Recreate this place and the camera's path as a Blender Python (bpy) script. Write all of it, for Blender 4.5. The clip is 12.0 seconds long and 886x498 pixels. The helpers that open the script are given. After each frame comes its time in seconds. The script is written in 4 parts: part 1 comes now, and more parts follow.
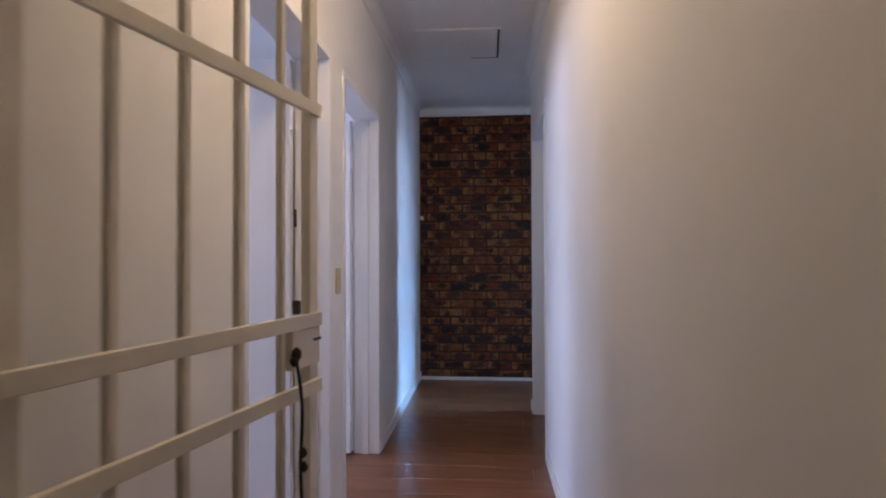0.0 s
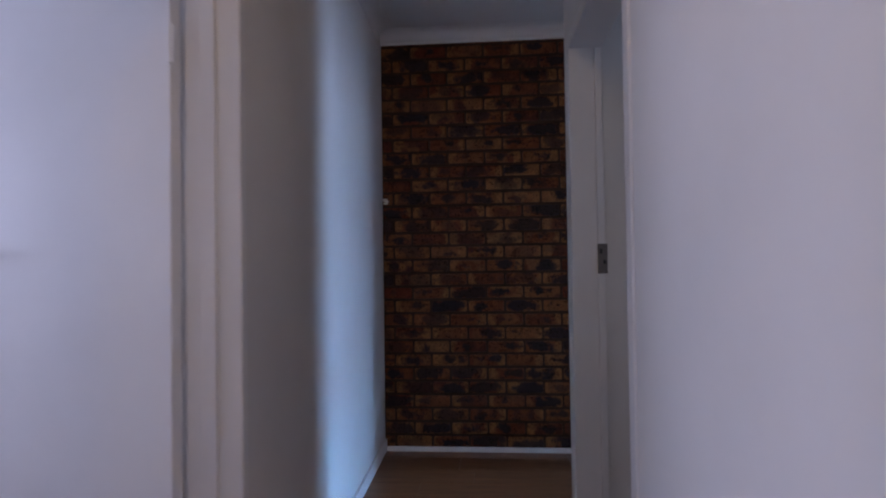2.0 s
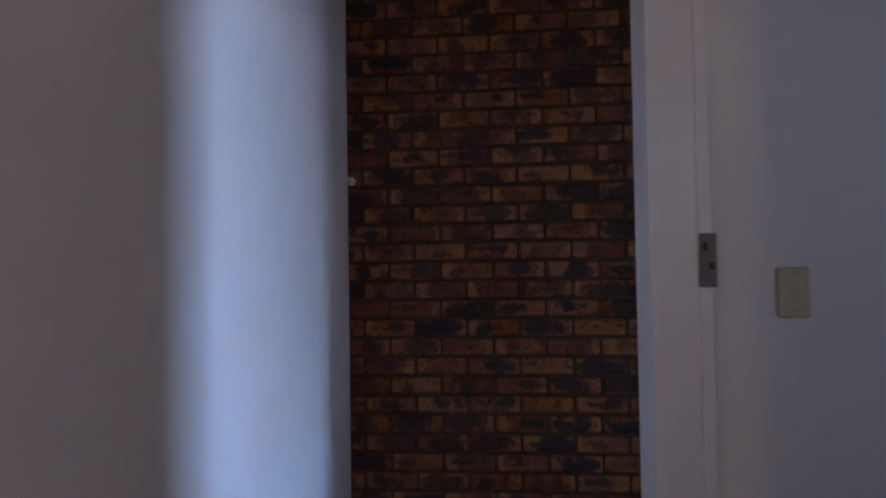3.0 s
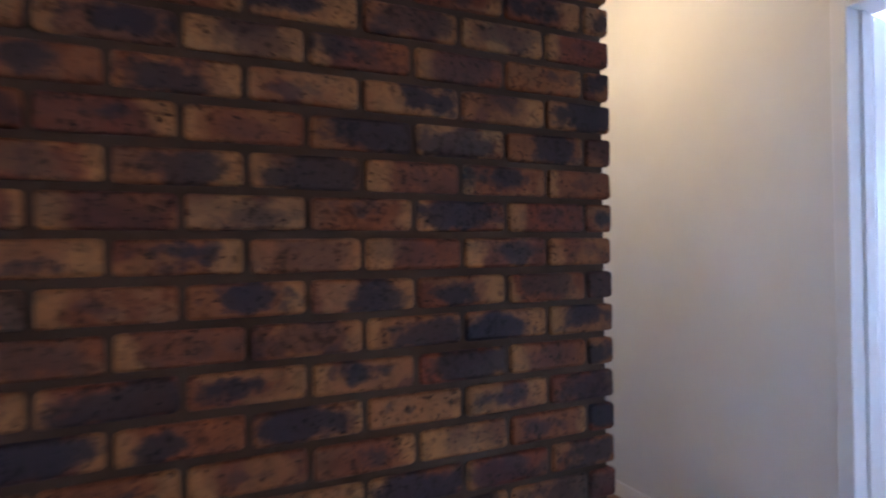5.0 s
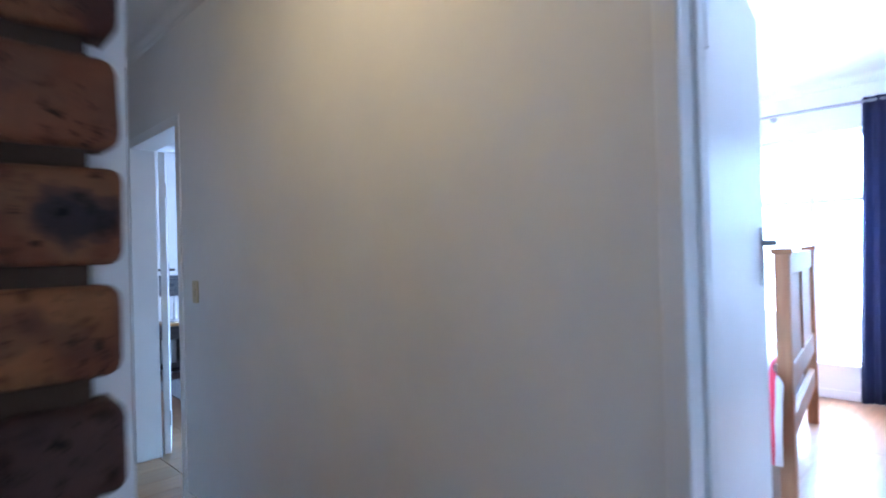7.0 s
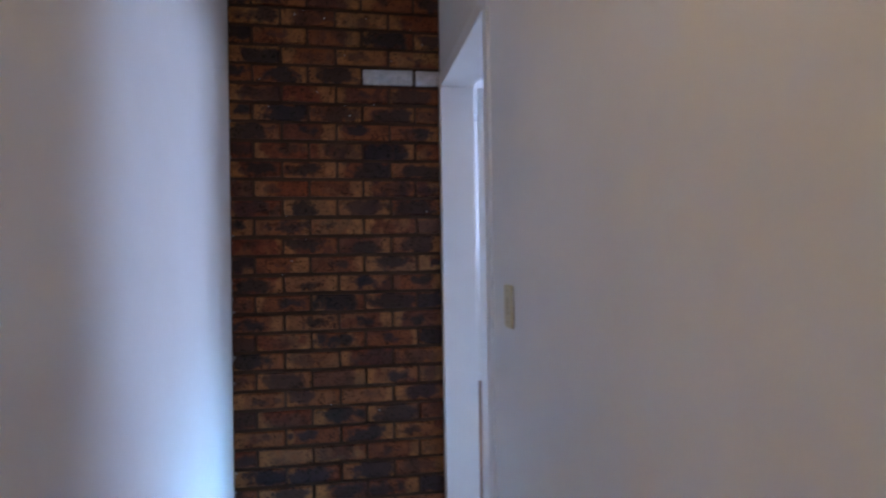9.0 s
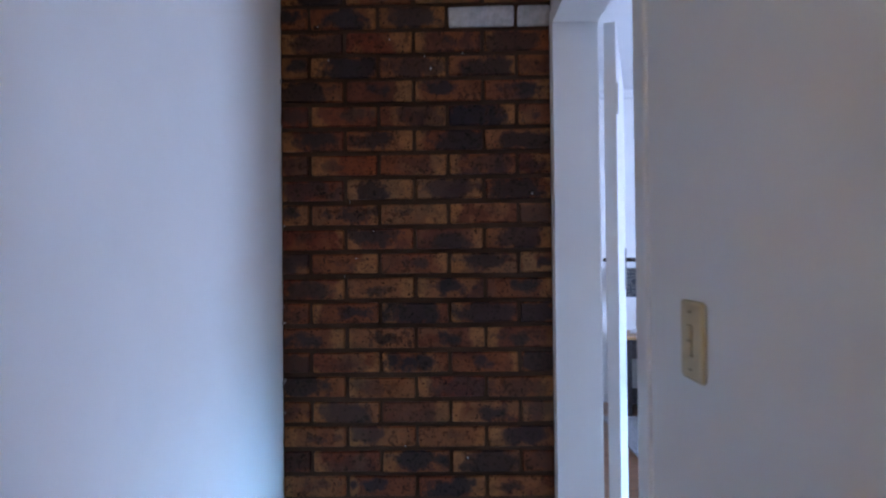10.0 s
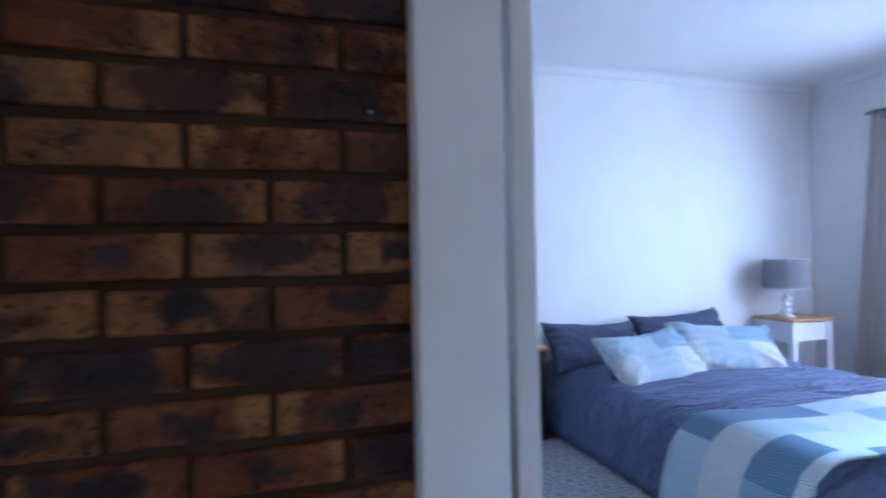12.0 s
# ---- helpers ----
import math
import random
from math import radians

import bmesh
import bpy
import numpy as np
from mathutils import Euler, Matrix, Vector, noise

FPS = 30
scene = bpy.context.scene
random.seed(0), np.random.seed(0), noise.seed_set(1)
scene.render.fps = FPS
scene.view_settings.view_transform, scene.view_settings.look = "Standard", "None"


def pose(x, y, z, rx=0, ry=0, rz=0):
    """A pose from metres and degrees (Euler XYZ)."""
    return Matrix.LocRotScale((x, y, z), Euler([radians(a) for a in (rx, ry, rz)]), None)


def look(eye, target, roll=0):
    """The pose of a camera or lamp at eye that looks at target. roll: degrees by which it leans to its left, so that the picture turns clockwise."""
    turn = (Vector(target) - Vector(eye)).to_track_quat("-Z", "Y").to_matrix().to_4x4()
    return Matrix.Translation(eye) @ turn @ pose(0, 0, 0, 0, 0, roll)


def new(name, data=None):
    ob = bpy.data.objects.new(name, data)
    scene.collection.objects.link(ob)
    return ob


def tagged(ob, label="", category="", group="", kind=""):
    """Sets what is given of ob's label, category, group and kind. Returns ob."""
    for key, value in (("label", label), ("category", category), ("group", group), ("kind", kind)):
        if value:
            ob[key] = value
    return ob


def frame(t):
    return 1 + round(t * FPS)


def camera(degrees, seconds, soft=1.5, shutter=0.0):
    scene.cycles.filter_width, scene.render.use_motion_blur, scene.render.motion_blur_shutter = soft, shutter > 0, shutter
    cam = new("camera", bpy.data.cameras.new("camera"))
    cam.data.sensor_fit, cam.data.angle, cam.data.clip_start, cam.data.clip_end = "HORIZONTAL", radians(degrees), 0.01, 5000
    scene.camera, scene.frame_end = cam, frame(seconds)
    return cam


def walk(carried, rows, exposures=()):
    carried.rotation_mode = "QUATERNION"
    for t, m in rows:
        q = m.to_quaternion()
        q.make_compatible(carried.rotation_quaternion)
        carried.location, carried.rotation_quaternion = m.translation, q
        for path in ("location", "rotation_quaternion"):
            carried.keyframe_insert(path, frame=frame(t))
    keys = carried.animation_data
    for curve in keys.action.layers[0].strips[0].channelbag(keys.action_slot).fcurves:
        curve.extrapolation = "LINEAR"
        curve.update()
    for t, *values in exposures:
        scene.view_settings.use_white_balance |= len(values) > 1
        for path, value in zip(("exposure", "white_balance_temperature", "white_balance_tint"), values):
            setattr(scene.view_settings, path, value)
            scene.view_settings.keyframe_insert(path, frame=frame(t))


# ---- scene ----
cam = camera(77.6, 12.0, 1.9, 0.5)
PATH = [
    (0, (0.671, 0.609, 1.196), (0.507, 2.602, 1.225), -0.2),
    (0.5, (0.662, 1.02, 1.172), (0.51, 3.014, 1.2), -0.4),
    (1, (0.666, 1.551, 1.173), (0.519, 3.545, 1.204), -0.7),
    (1.5, (0.653, 2.04, 1.197), (0.506, 4.034, 1.228), -0.9),
    (2, (0.644, 2.52, 1.211), (0.494, 4.514, 1.245), -0.8),
    (2.5, (0.659, 3.044, 1.208), (0.488, 5.037, 1.246), -0.9),
    (4.3, (0.506, 4.513, 1.229), (0.822, 6.488, 1.28), -0.7),
    (4.5, (0.538, 4.623, 1.237), (1.039, 6.559, 1.263), -0.6),
    (5, (0.674, 4.863, 1.25), (1.497, 6.686, 1.265), -0.8),
    (5.5, (0.832, 5.052, 1.26), (1.946, 6.713, 1.264), -0.7),
    (6, (1.022, 5.17, 1.253), (2.373, 6.645, 1.281), -1.7),
    (6.5, (1.283, 5.302, 1.272), (2.709, 6.705, 1.294), -1.6),
    (6.7, (1.386, 5.369, 1.287), (2.812, 6.77, 1.308), -1.6),
    (8.3, (2.104, 6.563, 1.314), (2.959, 8.372, 1.301), -1.3),
    (8.5, (2.145, 6.685, 1.311), (2.821, 8.567, 1.298), -1.1),
    (9, (2.221, 7.008, 1.292), (2.55, 8.981, 1.298), -0.9),
    (9.5, (2.266, 7.309, 1.275), (2.367, 9.306, 1.289), -0.8),
    (10, (2.29, 7.636, 1.268), (2.258, 9.635, 1.287), -0.6),
    (10.5, (2.332, 7.962, 1.237), (2.252, 9.96, 1.258), -0.8),
    (11, (2.268, 8.272, 1.244), (2.302, 10.271, 1.255), -0.6),
    (11.5, (2.288, 8.46, 1.232), (2.52, 10.447, 1.249), -0.6),
    (12, (2.416, 8.609, 1.23), (2.987, 10.525, 1.256), -1.1),
]
EXPOSURES = [(0.0, 0.23, 6100, 22), (0.5, 0.1, 6100, 22), (1.0, -0.05, 6350, 24), (1.5, -0.31, 6350, 25), (2.0, -0.57, 6450, 27), (2.6, -0.55, 6650, 31), (4.4, 0.62, 6450, 28), (5.0, 0.87, 6400, 25), (5.5, 0.92, 6150, 21), (6.0, 0.76, 5950, 19), (6.6, 0.5, 5900, 16), (8.5, 0.56, 6700, 28), (9.5, 0.62, 6600, 28), (10.5, 0.38, 6450, 24), (11.2, 0.38, 6250, 21), (12.0, 0.2, 6380, 22)]
walk(cam, [(t, look(eye, target, roll)) for t, eye, target, roll in PATH], EXPOSURES)

# ---- plan, in metres ----
CEIL = 2.65      # ceiling height
XR = 1.01        # face of the hall's right wall
XW = 2.64        # face of the passage's right wall
BE = 1.665       # free end of the first brick wall
PL = 1.702       # face of the passage's left wall
PS = 4.985       # face of the passage's south wall
D1, D2 = 6.0, 9.54  # faces of the two brick walls
KX = 7.1         # window wall of the children's bedroom
MX, MY = 6.95, 12.35  # window wall and head wall of the main bedroom
LX = -3.2        # outer wall of the rooms off the hall

# ---- world, lamps and exposure ----
world = bpy.data.worlds.new("world")
scene.world = world
world.use_nodes = True
wn = world.node_tree.nodes
sky = wn.new("ShaderNodeTexSky")
sky.sky_type = "NISHITA"
sky.sun_disc = False
sky.sun_elevation = radians(48)
sky.sun_rotation = radians(70)
world.node_tree.links.new(sky.outputs[0], wn["Background"].inputs[0])
wn["Background"].inputs[1].default_value = 0.12

sun_data = bpy.data.lights.new("sun", "SUN")
sun_data.energy = 2.5
sun_data.angle = radians(0.6)
sun_data.color = (1.0, 0.95, 0.88)
sun = new("sun", sun_data)
sun.matrix_world = look((20, 8, 22), (6, 7, 0))


def window_light(name, eye, target, w, h, watts, color=(0.44, 0.67, 1.0), spread=180):
    """Sky light standing in a window's opening."""
    data = bpy.data.lights.new(name, "AREA")
    data.shape = "RECTANGLE"
    data.size, data.size_y = w, h
    data.energy = watts
    data.color = color
    data.spread = radians(spread)
    ob = new(name, data)
    ob.matrix_world = look(eye, target)
    return ob


window_light("window_light_children", (KX + 0.42, 7.0, 1.42), (KX - 3, 6.5, -0.35), 2.0, 1.8, 600, spread=140)
# extra narrow lamp, added to lift the blue patch low on the hall wall
window_light("added_beam_children", (KX + 0.24, 7.0, 1.62), (0.6, 5.4, -0.8), 2.0, 1.0, 90, (0.18, 0.56, 1.0), spread=40)
window_light("window_light_main", (MX + 0.08, 10.6, 1.35), (MX - 3, 12.0, 0.25), 1.8, 1.5, 100, (0.40, 0.625, 1.0), spread=150)
# another added narrow lamp, for the blue low on the passage wall
window_light("added_beam_main", (MX + 0.05, 9.5, 1.6), (1.7, 9.25, -0.9), 1.4, 1.0, 30, (0.20, 0.6, 1.0), spread=34)
window_light("window_light_left_near", (LX - 0.06, 1.25, 1.5), (LX + 3, 1.5, 1.1), 1.4, 1.1, 37, (0.60, 0.72, 1.0))
window_light("window_light_left_far", (LX - 0.06, 3.95, 1.5), (LX + 3, 3.6, 1.1), 1.3, 1.1, 66, (0.60, 0.72, 1.0))
# fill lamp added in an unseen opening, for the room behind the bare doorway
window_light("fill_light_bath", (1.9, 2.64, 1.68), (1.6, 6, 1.0), 0.7, 0.6, 3.0)

WARM = (1.0, 0.755, 0.445)
LAMPS = (("lamp_hall", 0.5, 2.15, 16.0, WARM), ("lamp_passage", 2.0, 6.82, 5.9, (1.0, 0.80, 0.44)))
for lamp_name, lx, ly, watts, glow in LAMPS:
    ld = bpy.data.lights.new(lamp_name, "POINT")
    ld.energy, ld.color, ld.shadow_soft_size = watts, glow, 0.08
    new(lamp_name, ld).location = (lx, ly, CEIL - 0.14)

# ---- materials ----


def material(name, rough=0.6, metal=0.0):
    m = bpy.data.materials.new(name)
    m.use_nodes = True
    b = m.node_tree.nodes["Principled BSDF"]
    b.inputs["Roughness"].default_value = rough
    b.inputs["Metallic"].default_value = metal
    return m, m.node_tree.nodes, m.node_tree.links, b


def ramp(nodes, stops):
    r = nodes.new("ShaderNodeValToRGB")
    e = r.color_ramp.elements
    while len(e) < len(stops):
        e.new(0.5)
    for el, (p, c) in zip(e, stops):
        el.position, el.color = p, (*c, 1)
    return r


def noise_node(nodes, links, scale, detail=4, rough=0.55, vector=None):
    n = nodes.new("ShaderNodeTexNoise")
    n.inputs["Scale"].default_value = scale
    n.inputs["Detail"].default_value = detail
    n.inputs["Roughness"].default_value = rough
    if vector is not None:
        links.new(vector, n.inputs["Vector"])
    return n


def position(nodes):
    return nodes.new("ShaderNodeNewGeometry").outputs["Position"]


def bump(nodes, links, height, b, strength=0.2, distance=0.002):
    n = nodes.new("ShaderNodeBump")
    n.inputs["Strength"].default_value = strength
    n.inputs["Distance"].default_value = distance
    links.new(height, n.inputs["Height"])
    links.new(n.outputs[0], b.inputs["Normal"])
    return n


def paint(name, dark, light, rough=0.55, fine=60.0, strength=0.15, broad=1.3):
    """Painted surface: broad mottling in the colour, fine roller texture in the relief."""
    m, nodes, links, b = material(name, rough)
    p = position(nodes)
    big = noise_node(nodes, links, broad, 5, 0.6, p)
    r = ramp(nodes, [(0.3, dark), (0.7, light)])
    links.new(big.outputs[0], r.inputs[0])
    links.new(r.outputs[0], b.inputs["Base Color"])
    grain = noise_node(nodes, links, fine, 3, 0.6, p)
    bump(nodes, links, grain.outputs[0], b, strength)
    return m


def plain(name, color, rough=0.5, metal=0.0, vary=0.12, scale=25.0):
    m, nodes, links, b = material(name, rough, metal)
    n = noise_node(nodes, links, scale, 4, 0.6, nodes.new("ShaderNodeTexCoord").outputs["Object"])
    r = ramp(nodes, [(0.25, tuple(c * (1 - vary) for c in color)), (0.75, tuple(min(1, c * (1 + vary)) for c in color))])
    links.new(n.outputs[0], r.inputs[0])
    links.new(r.outputs[0], b.inputs["Base Color"])
    bump(nodes, links, n.outputs[0], b, 0.08)
    return m


def brick_material():
    """Flashed face brick: buff to red-brown bodies with dark kiln marks, pitted."""
    m, nodes, links, b = material("face_brick", 0.8)
    b.inputs["Specular IOR Level"].default_value = 0.22
    tc = nodes.new("ShaderNodeTexCoord").outputs["Object"]
    info = nodes.new("ShaderNodeObjectInfo")
    shift = nodes.new("ShaderNodeCombineXYZ")
    mul = nodes.new("ShaderNodeMath")
    mul.operation = "MULTIPLY"
    mul.inputs[1].default_value = 37.0
    links.new(info.outputs["Random"], mul.inputs[0])
    for i in range(3):
        links.new(mul.outputs[0], shift.inputs[i])
    add = nodes.new("ShaderNodeVectorMath")
    links.new(tc, add.inputs[0])
    links.new(shift.outputs[0], add.inputs[1])
    v = add.outputs[0]
    def math_node(op, a, c=0):
        n = nodes.new("ShaderNodeMath")
        n.operation = op
        for i, s in enumerate((a, c)):
            if isinstance(s, (int, float)):
                n.inputs[i].default_value = s
            else:
                links.new(s, n.inputs[i])
        return n.outputs[0]

    def blend(kind, fac, p, q):
        n = nodes.new("ShaderNodeMix")
        n.data_type, n.blend_type = "RGBA", kind
        if isinstance(fac, float):
            n.inputs["Factor"].default_value = fac
        else:
            links.new(fac, n.inputs["Factor"])
        links.new(p, n.inputs["A"])
        links.new(q, n.inputs["B"])
        return n.outputs["Result"]

    def seed(k):
        return math_node("FRACT", math_node("MULTIPLY", info.outputs["Random"], k))
    # body: two fired tones in every brick, clouded into one another
    body = ramp(nodes, [(0.0, (0.140, 0.038, 0.016)), (0.15, (0.205, 0.088, 0.032)), (0.3, (0.125, 0.032, 0.017)), (0.45, (0.235, 0.118, 0.047)),
                        (0.6, (0.165, 0.055, 0.021)), (0.75, (0.092, 0.034, 0.022)), (0.9, (0.255, 0.145, 0.062)), (1.0, (0.160, 0.041, 0.017))])
    links.new(info.outputs["Random"], body.inputs[0])
    other = ramp(nodes, [(0.0, (0.185, 0.066, 0.023)), (0.35, (0.080, 0.027, 0.018)), (0.65, (0.215, 0.098, 0.037)), (1.0, (0.066, 0.027, 0.022))])
    links.new(seed(17.3), other.inputs[0])
    cloud = noise_node(nodes, links, 13, 3, 0.5, v)
    cr = ramp(nodes, [(0.46, (0, 0, 0)), (0.58, (1, 1, 1))])
    links.new(cloud.outputs[0], cr.inputs[0])
    two = blend("MIX", cr.outputs[0], body.outputs[0], other.outputs[0])
    # some bricks stay buff at one end, where the next one covered them in the kiln
    sep = nodes.new("ShaderNodeSeparateXYZ")
    links.new(tc, sep.inputs[0])
    lean_x = math_node("MULTIPLY", sep.outputs[0], math_node("SUBTRACT", math_node("MULTIPLY", math_node("GREATER_THAN", seed(33.3), 0.5), 2.0), 1.0))
    endw = ramp(nodes, [(0.56, (0, 0, 0)), (0.66, (1, 1, 1))])
    links.new(math_node("ADD", math_node("MULTIPLY", lean_x, 4.0), math_node("ADD", math_node("MULTIPLY", cloud.outputs[0], 0.5), math_node("MULTIPLY", seed(64.1), 0.16))), endw.inputs[0])
    buff = nodes.new("ShaderNodeRGB")
    buff.outputs[0].default_value = (0.250, 0.128, 0.048, 1)
    two = blend("MIX", math_node("MULTIPLY", endw.outputs[0], 0.8), two, buff.outputs[0])
    tone = noise_node(nodes, links, 26, 5, 0.6, v)
    tr = ramp(nodes, [(0.3, (0.70, 0.58, 0.56)), (0.5, (1.09, 0.93, 0.90)), (0.7, (1.38, 1.15, 1.06))])
    links.new(tone.outputs[0], tr.inputs[0])
    fired = blend("MULTIPLY", 1.0, two, tr.outputs[0])
    # kiln mark: a soft oval somewhere on the face, wavering at its rim, of another size and strength on each brick
    ox = math_node("MULTIPLY", math_node("SUBTRACT", seed(91.7), 0.5), 0.085)
    oz = math_node("MULTIPLY", math_node("SUBTRACT", seed(57.1), 0.5), 0.018)
    dx = math_node("MULTIPLY", math_node("SUBTRACT", sep.outputs[0], ox), 12.5)
    dz = math_node("MULTIPLY", math_node("SUBTRACT", sep.outputs[2], oz), 31.0)
    dist = math_node("SQRT", math_node("ADD", math_node("MULTIPLY", dx, dx), math_node("MULTIPLY", dz, dz)))
    rag = noise_node(nodes, links, 30, 4, 0.6, v)
    wide = noise_node(nodes, links, 13, 2, 0.5, v)
    waver = math_node("ADD", math_node("MULTIPLY", math_node("SUBTRACT", rag.outputs[0], 0.5), 2.1), math_node("MULTIPLY", math_node("SUBTRACT", wide.outputs[0], 0.5), 2.6))
    size = math_node("ADD", math_node("MULTIPLY", seed(23.9), 1.1), 0.42)
    mark = math_node("ADD", math_node("SUBTRACT", size, dist), waver)
    mr = ramp(nodes, [(0.0, (0, 0, 0)), (0.22, (0.55, 0.55, 0.55)), (0.55, (0.92, 0.92, 0.92))])
    mr.color_ramp.interpolation = "EASE"
    links.new(math_node("ADD", mark, 0.08), mr.inputs[0])
    power = ramp(nodes, [(0.0, (0.35, 0.35, 0.35)), (0.3, (0.75, 0.75, 0.75)), (0.6, (1, 1, 1))])
    links.new(seed(71.3), power.inputs[0])
    dark = ramp(nodes, [(0.0, (0.019, 0.016, 0.020)), (0.4, (0.036, 0.020, 0.018)), (0.7, (0.016, 0.015, 0.021)), (1.0, (0.028, 0.019, 0.024))])
    links.new(seed(41.9), dark.inputs[0])
    marked = blend("MIX", math_node("MULTIPLY", mr.outputs[0], power.outputs[0]), fired, dark.outputs[0])
    # iron specks
    sp = noise_node(nodes, links, 105, 3, 0.55, v)
    flock = noise_node(nodes, links, 21, 2, 0.5, v)
    sr = ramp(nodes, [(0.32, (0.2, 0.16, 0.15)), (0.39, (1, 1, 1))])
    pit = math_node("ADD", sp.outputs[0], math_node("MULTIPLY", math_node("SUBTRACT", flock.outputs[0], 0.5), 0.30))
    links.new(pit, sr.inputs[0])
    mix3 = nodes.new("ShaderNodeMix")
    mix3.data_type, mix3.blend_type = "RGBA", "MULTIPLY"
    mix3.inputs["Factor"].default_value = 1.0
    links.new(marked, mix3.inputs["A"])
    links.new(sr.outputs[0], mix3.inputs["B"])
    burn = noise_node(nodes, links, 62, 3, 0.6, v)
    where = noise_node(nodes, links, 17, 2, 0.5, v)
    br = ramp(nodes, [(0.545, (1, 1, 1)), (0.64, (0.26, 0.18, 0.17))])
    links.new(math_node("ADD", math_node("MULTIPLY", burn.outputs[0], 0.7), math_node("MULTIPLY", where.outputs[0], 0.32)), br.inputs[0])
    links.new(blend("MULTIPLY", 0.75, mix3.outputs["Result"], br.outputs[0]), b.inputs["Base Color"])
    rel = noise_node(nodes, links, 70, 5, 0.7, v)
    height = math_node("ADD", rel.outputs[0], math_node("MULTIPLY", sr.outputs[0], 0.35))
    bump(nodes, links, height, b, 0.6, 0.004)
    rr = nodes.new("ShaderNodeMapRange")
    rr.inputs["To Min"].default_value, rr.inputs["To Max"].default_value = 0.62, 0.92
    links.new(tone.outputs[0], rr.inputs["Value"])
    links.new(rr.outputs[0], b.inputs["Roughness"])
    return m


def wood(name, a, c, rough=0.35, axis="X", ring=9.0, random_tone=0.25):
    m, nodes, links, b = material(name, rough)
    tc = nodes.new("ShaderNodeTexCoord").outputs["Object"]
    info = nodes.new("ShaderNodeObjectInfo")
    mp = nodes.new("ShaderNodeMapping")
    mp.inputs["Scale"].default_value = {"X": (1.2, 14, 14), "Y": (14, 1.2, 14), "Z": (14, 14, 1.2)}[axis]
    links.new(tc, mp.inputs["Vector"])
    add = nodes.new("ShaderNodeVectorMath")
    mul = nodes.new("ShaderNodeMath")
    mul.operation = "MULTIPLY"
    mul.inputs[1].default_value = 53.0
    links.new(info.outputs["Random"], mul.inputs[0])
    links.new(mp.outputs[0], add.inputs[0])
    links.new(mul.outputs[0], add.inputs[1])
    n = noise_node(nodes, links, 2.2, 6, 0.6, add.outputs[0])
    n.inputs["Distortion"].default_value = 0.8
    r = ramp(nodes, [(0.3, a), (0.52, tuple((p + q) / 2 for p, q in zip(a, c))), (0.7, c)])
    links.new(n.outputs[0], r.inputs[0])
    hsv = nodes.new("ShaderNodeHueSaturation")
    mr = nodes.new("ShaderNodeMapRange")
    mr.inputs["To Min"].default_value, mr.inputs["To Max"].default_value = 1 - random_tone, 1 + random_tone * 0.6
    links.new(info.outputs["Random"], mr.inputs["Value"])
    links.new(mr.outputs[0], hsv.inputs["Value"])
    links.new(r.outputs[0], hsv.inputs["Color"])
    links.new(hsv.outputs[0], b.inputs["Base Color"])
    fine = noise_node(nodes, links, 9, 5, 0.6, add.outputs[0])
    bump(nodes, links, fine.outputs[0], b, 0.12, 0.001)
    return m


WALL = paint("wall_paint", (0.70, 0.69, 0.67), (0.78, 0.77, 0.755), 0.6)
CEILING = paint("ceiling_paint", (0.66, 0.66, 0.66), (0.72, 0.72, 0.72), 0.75)
GLOSS = paint("gloss_paint", (0.74, 0.74, 0.74), (0.80, 0.80, 0.80), 0.38, 35, 0.10, 2.0)
IVORY_PAINT = paint("gate_paint", (0.66, 0.62, 0.55), (0.74, 0.70, 0.63), 0.4, 50, 0.12, 4.0)
BRICK = brick_material()
WHITE_BRICK = plain("limed_brick", (0.42, 0.43, 0.46), 0.8, 0, 0.3, 40)
MORTAR = paint("mortar", (0.036, 0.016, 0.008), (0.066, 0.031, 0.016), 0.95, 90, 0.9, 6.0)
LAMINATE = wood("laminate", (0.145, 0.054, 0.024), (0.28, 0.122, 0.056), 0.28, "X", 9, 0.12)
PINE = wood("pine", (0.25, 0.085, 0.030), (0.36, 0.145, 0.062), 0.7, "Z", 9, 0.06)
OAK_TOP = wood("nightstand_top", (0.42, 0.2, 0.075), (0.6, 0.33, 0.14), 0.4, "X")
DARK_WOOD = wood("dark_wood", (0.018, 0.014, 0.016), (0.05, 0.036, 0.036), 0.4, "X")
WHITE_WOOD = plain("white_lacquer", (0.76, 0.76, 0.77), 0.35, 0, 0.04)
IVORY = plain("ivory_plastic", (0.54, 0.46, 0.29), 0.42, 0, 0.06)
# the same ivory darkened, painting the shade in slots and round rockers
IVORY_SHADED = plain("ivory_plastic_shade", (0.30, 0.25, 0.15), 0.45, 0, 0.06)
STEEL = plain("dull_steel", (0.34, 0.33, 0.33), 0.38, 0.85, 0.15, 60)
PLATE = plain("tarnished_steel", (0.16, 0.145, 0.135), 0.6, 0.4, 0.15, 60)
CHROME = plain("chrome", (0.75, 0.75, 0.76), 0.18, 1.0, 0.04, 60)
# black that stands in for the shade inside keyholes, slots and gaps
HOLE_DARK = plain("hole_dark", (0.02, 0.018, 0.018), 0.45, 0.3, 0.2)
CORD = plain("dark_cord", (0.018, 0.013, 0.013), 0.8, 0, 0.3, 120)
BROWN = plain("brown_steel", (0.09, 0.075, 0.07), 0.4, 0.6, 0.2, 60)
NAVY = plain("navy_cloth", (0.016, 0.018, 0.055), 0.85, 0, 0.25, 90)
TAUPE = plain("taupe_cloth", (0.72, 0.64, 0.61), 0.9, 0, 0.1, 90)
